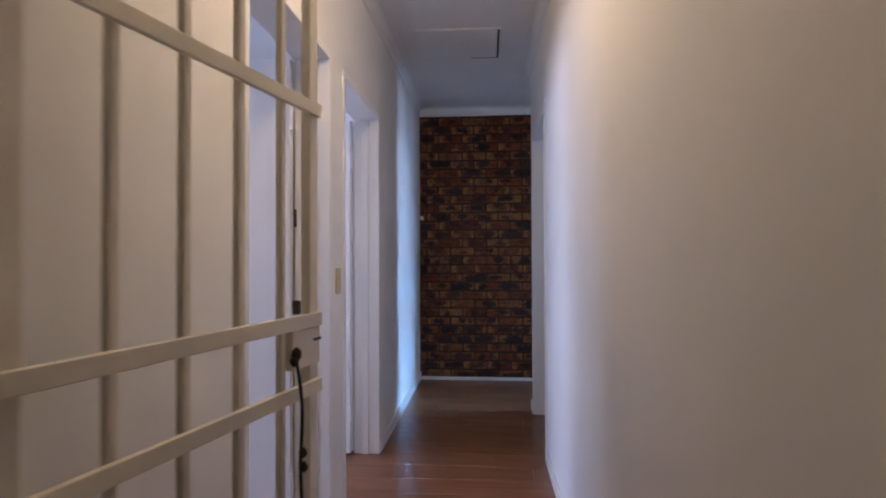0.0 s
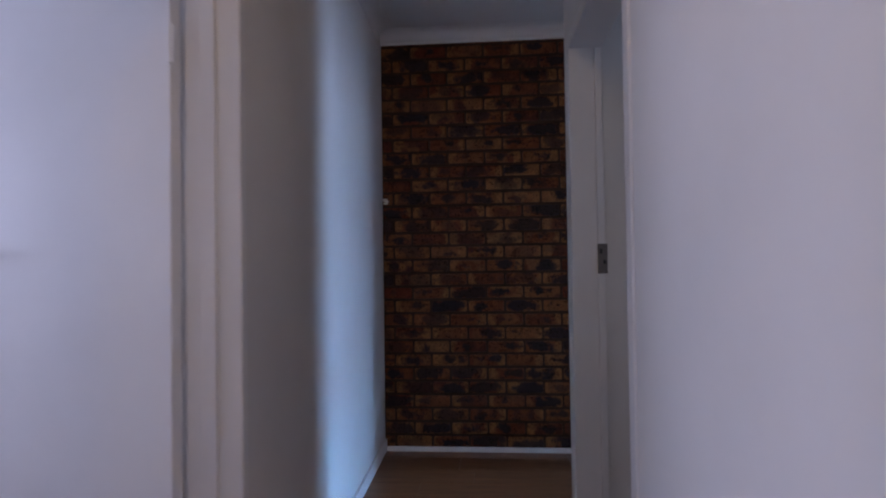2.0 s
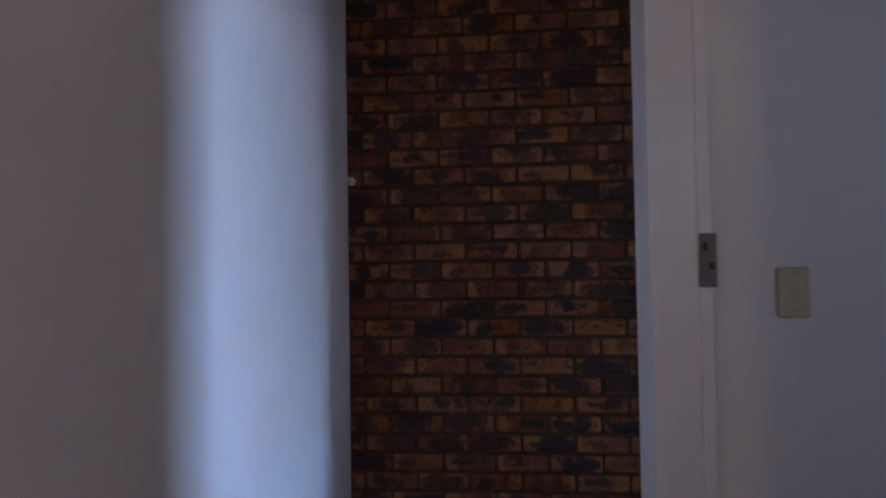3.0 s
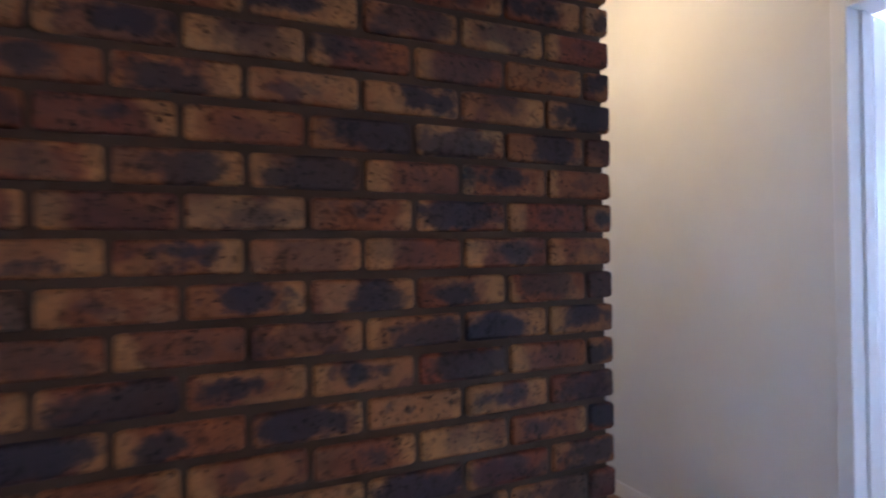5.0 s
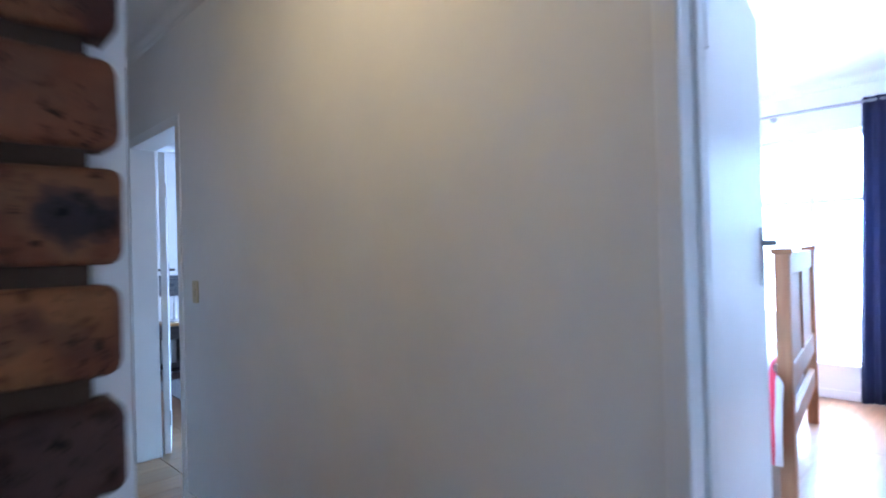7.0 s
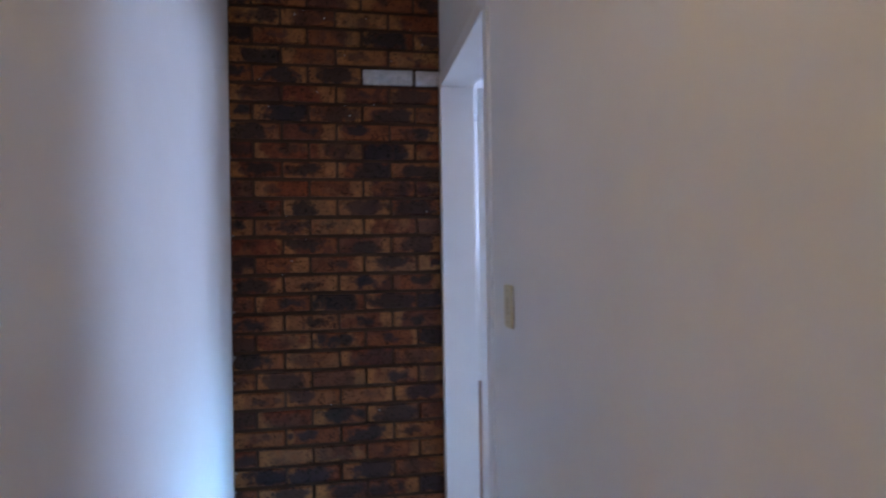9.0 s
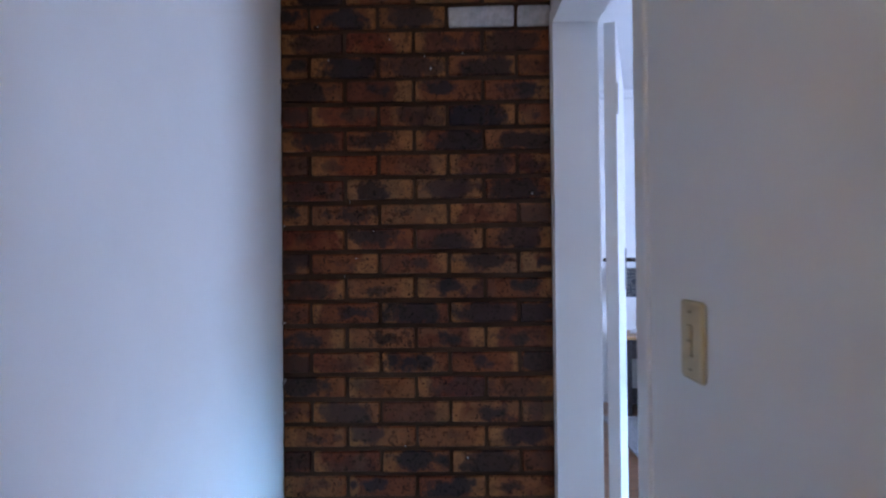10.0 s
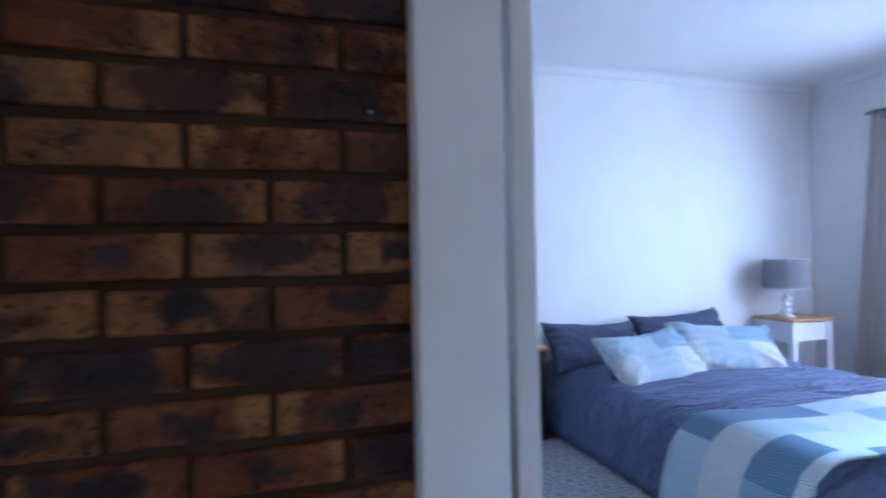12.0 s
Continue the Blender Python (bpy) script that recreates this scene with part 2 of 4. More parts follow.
DUVET = plain("denim_blue_cotton", (0.105, 0.140, 0.245), 0.85, 0, 0.15, 60)


def rumple(mat, scale, strength, distance, stretch=(1.0, 1.0, 1.0)):
    """Soft pulled wrinkles in cloth, as relief over its weave."""
    nodes, links = mat.node_tree.nodes, mat.node_tree.links
    b = nodes["Principled BSDF"]
    mp = nodes.new("ShaderNodeMapping")
    mp.inputs["Scale"].default_value = stretch
    links.new(nodes.new("ShaderNodeTexCoord").outputs["Object"], mp.inputs["Vector"])
    n = noise_node(nodes, links, scale, 3, 0.5, mp.outputs[0])
    n.inputs["Distortion"].default_value = 1.6
    r = ramp(nodes, [(0.35, (0, 0, 0)), (0.5, (1, 1, 1)), (0.62, (0.1, 0.1, 0.1))])
    links.new(n.outputs[0], r.inputs[0])
    bump(nodes, links, r.outputs[0], b, strength, distance)


rumple(DUVET, 3.6, 1.0, 0.03, (0.5, 2.6, 1.0))
PILLOW = plain("slate_cotton", (0.05, 0.065, 0.11), 0.9, 0, 0.2, 60)
rumple(PILLOW, 5.0, 0.5, 0.012)
WHITE_CLOTH = plain("white_cotton", (0.74, 0.75, 0.76), 0.9, 0, 0.06, 60)
TEAL = plain("teal_cloth", (0.03, 0.42, 0.52), 0.85, 0, 0.15, 60)
GREEN = plain("mint_paint", (0.22, 0.6, 0.5), 0.5)
MATTRESS = plain("mattress_cloth", (0.62, 0.62, 0.64), 0.9)
GREY_CLOTH = plain("grey_cloth", (0.32, 0.33, 0.36), 0.9, 0, 0.3, 110)
DAY = plain("outside_wall", (0.72, 0.72, 0.70), 0.9)

OPAL, on, ol, ob_ = material("opal_glass", 0.3)
ob_.inputs["Base Color"].default_value = (0.9, 0.85, 0.75, 1)
ob_.inputs["Emission Color"].default_value = (*WARM, 1)
ob_.inputs["Emission Strength"].default_value = 6.0
GLASS, gn, gl, gb = material("window_glass", 0.02)
gb.inputs["Base Color"].default_value = (0.96, 0.98, 0.98, 1)
gb.inputs["Transmission Weight"].default_value = 1.0
gb.inputs["IOR"].default_value = 1.45

# ---- mesh helpers ----


def box(bm, x0, x1, y0, y1, z0, z1):
    v = [bm.verts.new((x, y, z)) for x in (x0, x1) for y in (y0, y1) for z in (z0, z1)]
    for f in ((0, 1, 3, 2), (4, 6, 7, 5), (0, 4, 5, 1), (2, 3, 7, 6), (0, 2, 6, 4), (1, 5, 7, 3)):
        bm.faces.new([v[i] for i in f])
    return v


def bevel(bm, width, segments=2):
    bmesh.ops.bevel(bm, geom=list(bm.edges), offset=width, segments=segments, affect="EDGES", profile=0.5)


def bbox(x0, x1, y0, y1, z0, z1, width=0.004, segments=2):
    bm = bmesh.new()
    box(bm, x0, x1, y0, y1, z0, z1)
    bevel(bm, width, segments)
    return bm


def tube(bm, a, c, r0, r1=None, n=16, caps=True):
    """A round bar from a to c."""
    a, c = Vector(a), Vector(c)
    r1 = r0 if r1 is None else r1
    q = (c - a).to_track_quat("Z", "Y")
    rings = []
    for p, r in ((a, r0), (c, r1)):
        rings.append([bm.verts.new(p + q @ Vector((r * math.cos(2 * math.pi * i / n), r * math.sin(2 * math.pi * i / n), 0))) for i in range(n)])
    for i in range(n):
        bm.faces.new((rings[0][i], rings[0][(i + 1) % n], rings[1][(i + 1) % n], rings[1][i]))
    if caps:
        bm.faces.new(rings[0][::-1])
        bm.faces.new(rings[1])


def lathe(bm, profile, center, n=24):
    """Turn (radius, z) pairs about the upright through center."""
    rings = []
    for r, z in profile:
        rings.append([bm.verts.new((center[0] + r * math.cos(2 * math.pi * i / n), center[1] + r * math.sin(2 * math.pi * i / n), center[2] + z)) for i in range(n)])
    for p, q in zip(rings, rings[1:]):
        for i in range(n):
            bm.faces.new((p[i], p[(i + 1) % n], q[(i + 1) % n], q[i]))
    bm.faces.new(rings[0][::-1])
    bm.faces.new(rings[-1])


def cord_tube(bm, points, r, n=8):
    rings = []
    for k, p in enumerate(points):
        d = Vector(points[min(k + 1, len(points) - 1)]) - Vector(points[max(k - 1, 0)])
        q = d.to_track_quat("Z", "Y")
        rings.append([bm.verts.new(Vector(p) + q @ Vector((r * math.cos(2 * math.pi * i / n), r * math.sin(2 * math.pi * i / n), 0))) for i in range(n)])
    for p, q in zip(rings, rings[1:]):
        for i in range(n):
            bm.faces.new((p[i], p[(i + 1) % n], q[(i + 1) % n], q[i]))
    bm.faces.new(rings[0][::-1])
    bm.faces.new(rings[-1])


def finish(bm, name, mat, smooth=False):
    bmesh.ops.recalc_face_normals(bm, faces=bm.faces)
    me = bpy.data.meshes.new(name)
    bm.to_mesh(me)
    bm.free()
    me.materials.append(mat)
    if smooth:
        for p in me.polygons:
            p.use_smooth = True
    return me


def part(name, bm, mat, parent=None, label="", smooth=False):
    ob = new(name, finish(bm, name, mat, smooth))
    if parent is not None:
        ob.parent = parent
    if label:
        ob["label"] = label
    return ob


def base(name, label, category, m=None, group=""):
    """The Empty at the base of a thing."""
    ob = new(name)
    ob.empty_display_size = 0.1
    if m is not None:
        ob.matrix_world = m
    return tagged(ob, label, category, group)


def structure(name, bm, mat, label, category):
    return tagged(part(name, bm, mat), label, category, kind="structure")


def wall_run(name, axis, across0, across1, a0, a1, z1, openings=(), mat=None, label="white painted plaster wall", bottom=0.0):
    """A wall along y (axis 'y', across in x) or along x, with openings (from, to, sill, head) cut right through."""
    bm = bmesh.new()

    def piece(p, q, lo, hi):
        if q - p < 1e-4 or hi - lo < 1e-4:
            return
        if axis == "y":
            box(bm, across0, across1, p, q, lo, hi)
        else:
            box(bm, p, q, across0, across1, lo, hi)
    cur = a0
    for p, q, sill, head in sorted(openings):
        piece(cur, p, bottom, z1)
        piece(p, q, bottom, sill)
        piece(p, q, head, z1)
        cur = q
    piece(cur, a1, bottom, z1)
    return structure(name, bm, mat or WALL, label, "wall")


# ---- structure ----
DOOR_H = 2.06
wall_run("wall_hall_left", "y", -0.14, 0.0, -1.6, 6.0, CEIL, [(2.08, 2.91, 0, DOOR_H), (3.125, 3.95, 0, DOOR_H)])
wall_run("wall_hall_right", "y", XR, XR + 0.12, -1.6, PS, CEIL, [(3.935, 4.86, 0, 2.1)])
wall_run("wall_hall_end", "x", -1.72, -1.6, -0.14, XR + 0.12, CEIL)
wall_run("wall_passage_south", "x", 4.86, PS, XR + 0.12, XW, CEIL)
wall_run("wall_passage_right", "y", XW, XW + 0.13, 3.4, MY, CEIL, [(5.15, 5.98, 0, DOOR_H), (8.65, 9.5, 0, DOOR_H)])
wall_run("wall_passage_left", "y", PL - 0.13, PL, 6.11, D2 + 0.02, CEIL)
wall_run("wall_behind_brick", "x", 6.02, 6.11, -0.14, BE - 0.008, CEIL)
wall_run("wall_end_backing", "x", D2 + 0.02, D2 + 0.15, PL - 0.13, XW, CEIL)
# children's bedroom
wall_run("wall_children_window", "y", KX, KX + 0.22, 3.4, 8.3, CEIL, [(5.95, 8.05, 0.27, 2.23)])
wall_run("wall_children_south", "x", 3.28, 3.4, XW, KX + 0.22, CEIL)
wall_run("wall_between_bedrooms", "x", 8.3, 8.42, XW + 0.13, KX + 0.22, CEIL)
# main bedroom
wall_run("wall_main_head", "x", MY, MY + 0.2, XW, MX + 0.22, CEIL)
wall_run("wall_main_window", "y", MX, MX + 0.22, 8.42, MY, CEIL, [(8.75, 11.5, 0.45, 2.15)])
# rooms off the hall
wall_run("wall_left_outer", "y", LX - 0.2, LX, -0.2, 5.1, CEIL, [(0.5, 2.0, 0.9, 2.1), (3.25, 4.75, 0.9, 2.1)])
wall_run("wall_left_divide", "x", 2.95, 3.07, LX, -0.14, CEIL)
wall_run("wall_left_south", "x", -0.2, -0.1, LX, -0.14, CEIL)
wall_run("wall_left_north", "x", 5.0, 5.1, LX, -0.14, CEIL)
# unseen wall; its opening is made up to hold the fill lamp
wall_run("wall_bath_south", "x", 2.58, 2.7, XR + 0.12, XW, CEIL, [(1.5, 2.3, 1.3, 2.05)])

bm = bmesh.new()
box(bm, LX - 0.2, KX + 0.22, -1.72, MY + 0.2, CEIL, CEIL + 0.12)
structure("ceiling", bm, CEILING, "flat white painted plasterboard ceiling", "ceiling")
bm = bmesh.new()
box(bm, -300, 300, -300, 300, -0.5, -0.3)
structure("ground", bm, DAY, "pale paved ground outside the windows", "ground")

# glowing white sheets added outside in place of the bright daylight
DAY_GLOW, hn, hl, hb = material("daylight_glow", 1.0)
hb.inputs["Base Color"].default_value = (0.8, 0.85, 0.9, 1)
hb.inputs["Emission Color"].default_value = (0.85, 0.93, 1.0, 1)
hb.inputs["Emission Strength"].default_value = 2.2
for hx, hy0, hy1 in ((KX + 3.5, 2.0, 12.0), (MX + 3.51, 12.01, 18.0)):
    bm = bmesh.new()
    box(bm, hx, hx + 0.1, hy0, hy1, -0.3, 5.0)
    structure("backdrop", bm, DAY_GLOW, "plain glowing white sheet standing in for daylight beyond the windows", "backdrop")

# skirting boards
SKIRT = [(0, 0.012, -1.6, 2.08), (0, 0.012, 2.91, 3.125), (0, 0.012, 3.95, 5.99), (XR - 0.012, XR, -1.6, 3.899), (XR - 0.012, XR, 4.87, PS + 0.012),
         (XW - 0.012, XW, 6.012, 8.612), (PL, PL + 0.012, 6.12, D2), (XW - 0.012, XW, 5.03, 5.15), (MX - 0.012, MX, 8.42, MY - 0.013), (KX - 0.012, KX, 3.4, 8.3)]
for sx0, sx1, sy0, sy1 in SKIRT:
    structure("skirting", bbox(sx0, sx1, sy0, sy1, 0.0, 0.075, 0.003), GLOSS, "low white painted skirting board", "skirting")
for sx0, sx1, sy0, sy1 in ((XR + 0.0, XW, PS, PS + 0.012), (XW + 0.13, MX - 0.012, MY - 0.012, MY), (0.013, BE - 0.02, D1 - 0.024, D1 - 0.01), (PL + 0.013, XW - 0.013, D2 - 0.024, D2 - 0.01)):
    h = 0.03 if sy0 in (D1 - 0.024, D2 - 0.024) else 0.075
    structure("skirting", bbox(sx0, sx1, sy0, sy1, 0.0, h, 0.003), GLOSS, "low white painted skirting board", "skirting")


def cornice(x0, y0, x1, y1):
    """Plaster cove between wall and ceiling, run along a wall whose face is the line from (x0, y0) to (x1, y1), with the room on its left."""
    bm = bmesh.new()
    a, c = Vector((x0, y0, 0)), Vector((x1, y1, 0))
    d = (c - a).normalized()
    n = Vector((-d.y, d.x, 0))
    prof = [(0.0, 0.0)] + [(0.07 - 0.06 * math.cos(k * math.pi / 12), 0.012 + 0.06 * math.sin(k * math.pi / 12)) for k in range(7)] + [(0.085, 0.075), (0.0, 0.075)]
    rings = [[bm.verts.new(p + n * u + Vector((0, 0, CEIL - 0.075 + w))) for u, w in prof] for p in (a, c)]
    m = len(prof)
    for i in range(m):
        bm.faces.new((rings[0][i], rings[0][(i + 1) % m], rings[1][(i + 1) % m], rings[1][i]))
    bm.faces.new(rings[0])
    bm.faces.new(rings[1][::-1])
    return structure("cornice", bm, CEILING, "white plaster cove cornice under the ceiling", "cornice")


cornice(BE, D1 - 0.012, 0, D1 - 0.012)
cornice(XW, D2 - 0.012, PL, D2 - 0.012)
cornice(0, D1 - 0.1, 0, -1.6)
cornice(XR, -1.6, XR, PS)
cornice(XW, 5.03, XW, D2 - 0.1)
cornice(PL, D2 - 0.1, PL, 6.12)
cornice(MX, MY, XW + 0.13, MY)
cornice(MX, 8.42, MX, MY - 0.1)
cornice(KX, 3.4, KX, 8.3)


def door_frame(name, axis_x, y0, y1, depth0, depth1, h, label="white painted steel door frame", lap=0.012):
    """A pressed frame in a wall that runs along y: two jambs and a head, lining the opening and lapping its corners."""
    fr = tagged(base(name, label, "door frame"), kind="structure")
    for nm, a, c in (("jamb", y0 - lap, y0 + 0.022), ("jamb", y1 - 0.022, y1 + min(lap, 0.03))):
        part(nm, bbox(depth0, depth1, a, c, 0, h + lap, 0.005, 3), GLOSS, fr)
    part("head", bbox(depth0, depth1, y0 + 0.022, y1 - 0.022, h - 0.022, h + lap, 0.004), GLOSS, fr)
    return fr


def hinge(parent, x, y, z, mat, h=0.1):
    bm = bmesh.new()
    tube(bm, (x, y, z - h / 2), (x, y, z + h / 2), 0.0055, n=10)
    box(bm, x - 0.012, x + 0.012, y - 0.003, y + 0.001, z - h / 2, z + h / 2)
    part("hinge", bm, mat, parent)


def door_leaf(name, label, m, width, height, lever, handle_z=1.2, plate_mat=None):
    """A flush leaf in its own frame: hinge edge at the origin, leaf along +x, thickness along y."""
    d = base(name, label, "door", m)
    part("leaf", bbox(0.004, width, -0.02, 0.02, 0.012, height, 0.003), GLOSS, d)
    for side in (-1, 1):
        hd = part("lock_plate", bbox(width - 0.095, width - 0.05, side * 0.0235 - 0.0035, side * 0.0235 + 0.0035, handle_z - 0.1, handle_z + 0.085, 0.0015), plate_mat or STEEL, d, "narrow steel lock plate")
        bm = bmesh.new()
        hx, hz = width - 0.072, handle_z + 0.035
        tube(bm, (hx, side * 0.02, hz), (hx, side * 0.062, hz), 0.0095, n=12)
        tube(bm, (hx, side * 0.058, hz), (hx - 0.105, side * 0.062, hz), 0.0095, 0.008, n=12)
        lever_ob = part("handle", bm, lever, hd, "lever door handle", True)
        # keyhole: a black disc in place of the hole's shade
        bm = bmesh.new()
        tube(bm, (hx, side * 0.026, handle_z - 0.05), (hx, side * 0.029, handle_z - 0.05), 0.006, n=10)
        part("keyhole", bm, HOLE_DARK, hd)
    return d


door_frame("door_frame_1", 0, 2.08, 2.91, -0.15, 0.006, DOOR_H)
door_frame("door_frame_2", 0, 3.125, 3.95, -0.15, 0.006, DOOR_H)
door_frame("door_frame_3", 0, 3.935, 4.86, XR - 0.006, XR + 0.13, 2.1, lap=0.035)
door_frame("door_frame_4", 0, 5.15, 5.98, XW - 0.008, XW + 0.14, DOOR_H, lap=0.03)
door_frame("door_frame_5", 0, 8.65, 9.5, XW - 0.008, XW + 0.148, DOOR_H, lap=0.035)
# added strips behind each leaf's hinged edge, blocking light so the gap goes dark
for y_block in (2.94, 3.98):
    structure("gap_blocker", bbox(-0.215, -0.1505, y_block, y_block + 0.06, 0, DOOR_H + 0.01, 0.004), GLOSS, "white strip added behind the door frame to block light from the hinge gap", "door frame")
# rebate stops inside the frames
for fy0, fy1, fx0, fx1, h in ((2.08, 2.91, -0.1, -0.06, DOOR_H), (3.125, 3.95, -0.1, -0.06, DOOR_H), (5.15, 5.98, XW + 0.06, XW + 0.09, DOOR_H), (8.65, 9.5, XW + 0.06, XW + 0.09, DOOR_H)):
    for a, c in ((fy0 + 0.022, fy0 + 0.034),) if fy1 == 9.5 else ((fy0 + 0.022, fy0 + 0.034), (fy1 - 0.034, fy1 - 0.022)):
        structure("door_stop", bbox(fx0, fx1, a, c, 0, h - 0.022, 0.002), GLOSS, "white painted rebate of the door frame", "door frame")

plate = tagged(part("strike_plate", bbox(XR + 0.098, XR + 0.137, 4.8245, 4.8293, 1.14, 1.262, 0.001), PLATE), "dull steel strike plate on the bare door jamb", "strike plate")
# latch slots: black blocks coloured like the shade inside a slot
for sx, sz, sh in ((0.106, 1.222, 0.02), (0.120, 1.18, 0.016)):
    bm = bmesh.new()
    box(bm, XR + sx, XR + sx + 0.01, 4.8225, 4.825, sz, sz + sh)
    part("latch_slot", bm, HOLE_DARK, plate)
structure("door_stop", bbox(XR + 0.100, XR + 0.128, 4.829, 4.8385, 0, 2.078, 0.002), GLOSS, "white painted rebate of the door frame", "door frame")

d1 = door_leaf("open_door", "white gloss flush door standing wide open into the room", pose(-0.151, 2.872, 0, 0, 0, 180 + 1), 0.79, 2.03, STEEL)
d2 = door_leaf("open_door", "white gloss flush door standing wide open into the room", pose(-0.159, 3.912, 0, 0, 0, 180 - 10), 0.76, 2.03, STEEL)
d3 = door_leaf("bedroom_door", "white gloss door open into the children's bedroom, steel lever handle", pose(XW + 0.15, 5.985, 0, 0, 0, 7.5), 0.785, 2.045, STEEL, 1.27)
d4 = door_leaf("bedroom_door", "white gloss door folded back against the bedroom wall", pose(XW + 0.184, 9.48, 0, 0, 0, 71), 0.78, 2.04, BROWN, 1.2)
for dd in (d1, d2):
    for hz in (0.25, 1.78):
        hinge(dd, 0.0, 0.026, hz, GLOSS)
for dd in (d3, d4):
    for hz in (0.25, 1.78):
        hinge(dd, 0.0, -0.022, hz, GLOSS)
tagged(part("door_catch", bbox(-0.149, -0.139, 2.881, 2.8875, 1.325, 1.40, 0.001), BROWN), "small dark metal catch on the door jamb", "catch")

# ceiling hatch
hatch = tagged(base("ceiling_hatch", "white ceiling hatch panel, one corner dropped", "hatch"), kind="structure")
part("panel", bbox(0.225, 0.735, 4.105, 4.605, CEIL - 0.006, CEIL - 0.001, 0.002), CEILING, hatch)
for a, c, e, f in ((0.20, 0.76, 4.085, 4.1), (0.752, 0.762, 4.1, 4.61)):
    part("trim", bbox(a, c, e, f, CEIL - 0.012, CEIL - 0.001, 0.002), CEILING, hatch)
# solid black strips stand in for the shade in the panel's gap
for a, c, e, f in ((0.737, 0.75, 4.1, 4.62), (0.55, 0.737, 4.607, 4.62), (0.225, 0.232, 4.5, 4.61)):
    bm = bmesh.new()
    box(bm, a, c, e, f, CEIL - 0.004, CEIL - 0.001)
    part("gap_dark", bm, HOLE_DARK, hatch, "black strip standing in for the shaded gap beside the panel")


def bulkhead(x, y, name):
    """Round opal ceiling light."""
    d = base(name, "round opal glass ceiling light with a white rim", "ceiling light", pose(x, y, CEIL))
    bm = bmesh.new()
    lathe(bm, [(0.12, -0.03), (0.125, -0.02), (0.125, 0.0)], (0, 0, 0), 28)
    part("rim", bm, GLOSS, d, smooth=False)
    bm = bmesh.new()
    lathe(bm, [(0.02, -0.085), (0.06, -0.078), (0.09, -0.06), (0.108, -0.03)], (0, 0, 0), 28)
    part("glass_bowl", bm, OPAL, d, "glowing opal glass bowl", True)


bulkhead(LAMPS[0][1], LAMPS[0][2], "ceiling_light")
bulkhead(LAMPS[1][1], LAMPS[1][2], "ceiling_light")


def window(name, label, wall_x, y0, y1, z0, z1, mullions, transom=None):
    """A steel-framed window in a wall that runs along y."""
    w = tagged(base(name, label, "window"), kind="structure")
    xa, xb = wall_x + 0.08, wall_x + 0.12
    for nm, a, c, e, f in (("window_frame", y0, y0 + 0.04, z0, z1), ("window_frame", y1 - 0.04, y1, z0, z1), ("window_frame", y0 + 0.04, y1 - 0.04, z0, z0 + 0.04), ("window_frame", y0 + 0.04, y1 - 0.04, z1 - 0.04, z1)):
        part(nm, bbox(xa, xb, a, c, e, f, 0.003), GLOSS, w)
    cuts = [y0 + 0.04] + list(mullions) + [y1 - 0.04]
    for my in mullions:
        part("mullion", bbox(xa, xb, my - 0.02, my + 0.02, z0 + 0.04, z1 - 0.04, 0.003), GLOSS, w)
    levels = [z0 + 0.04] + ([transom] if transom else []) + [z1 - 0.04]
    for a, c in zip(cuts, cuts[1:]):
        if transom:
            part("transom", bbox(xa, xb, a + 0.02, c - 0.02, transom - 0.018, transom + 0.018, 0.003), GLOSS, w)
            part("latch", bbox(xa - 0.03, xa - 0.002, (a + c) / 2 - 0.05, (a + c) / 2 + 0.05, transom + 0.02, transom + 0.034, 0.003), STEEL, w)
        for e, f in zip(levels, levels[1:]):
            p = part("pane", bbox(wall_x + 0.098, wall_x + 0.102, a + 0.015, c - 0.015, e + 0.015, f - 0.015, 0.0005, 1), GLASS, w)
            p.visible_shadow = False
    part("window_sill", bbox(wall_x - 0.03, xa - 0.002, y0 + 0.002, y1 - 0.002, z0 - 0.0, z0 + 0.022, 0.004), GLOSS, w)
    return w


window("window_1", "wide white window flooded with daylight, top lights latched", KX, 5.95, 8.05, 0.27, 2.23, (6.65, 7.35), 1.66)
window("window_2", "wide white bedroom window", MX, 8.75, 11.5, 0.45, 2.15, (9.67, 10.58))


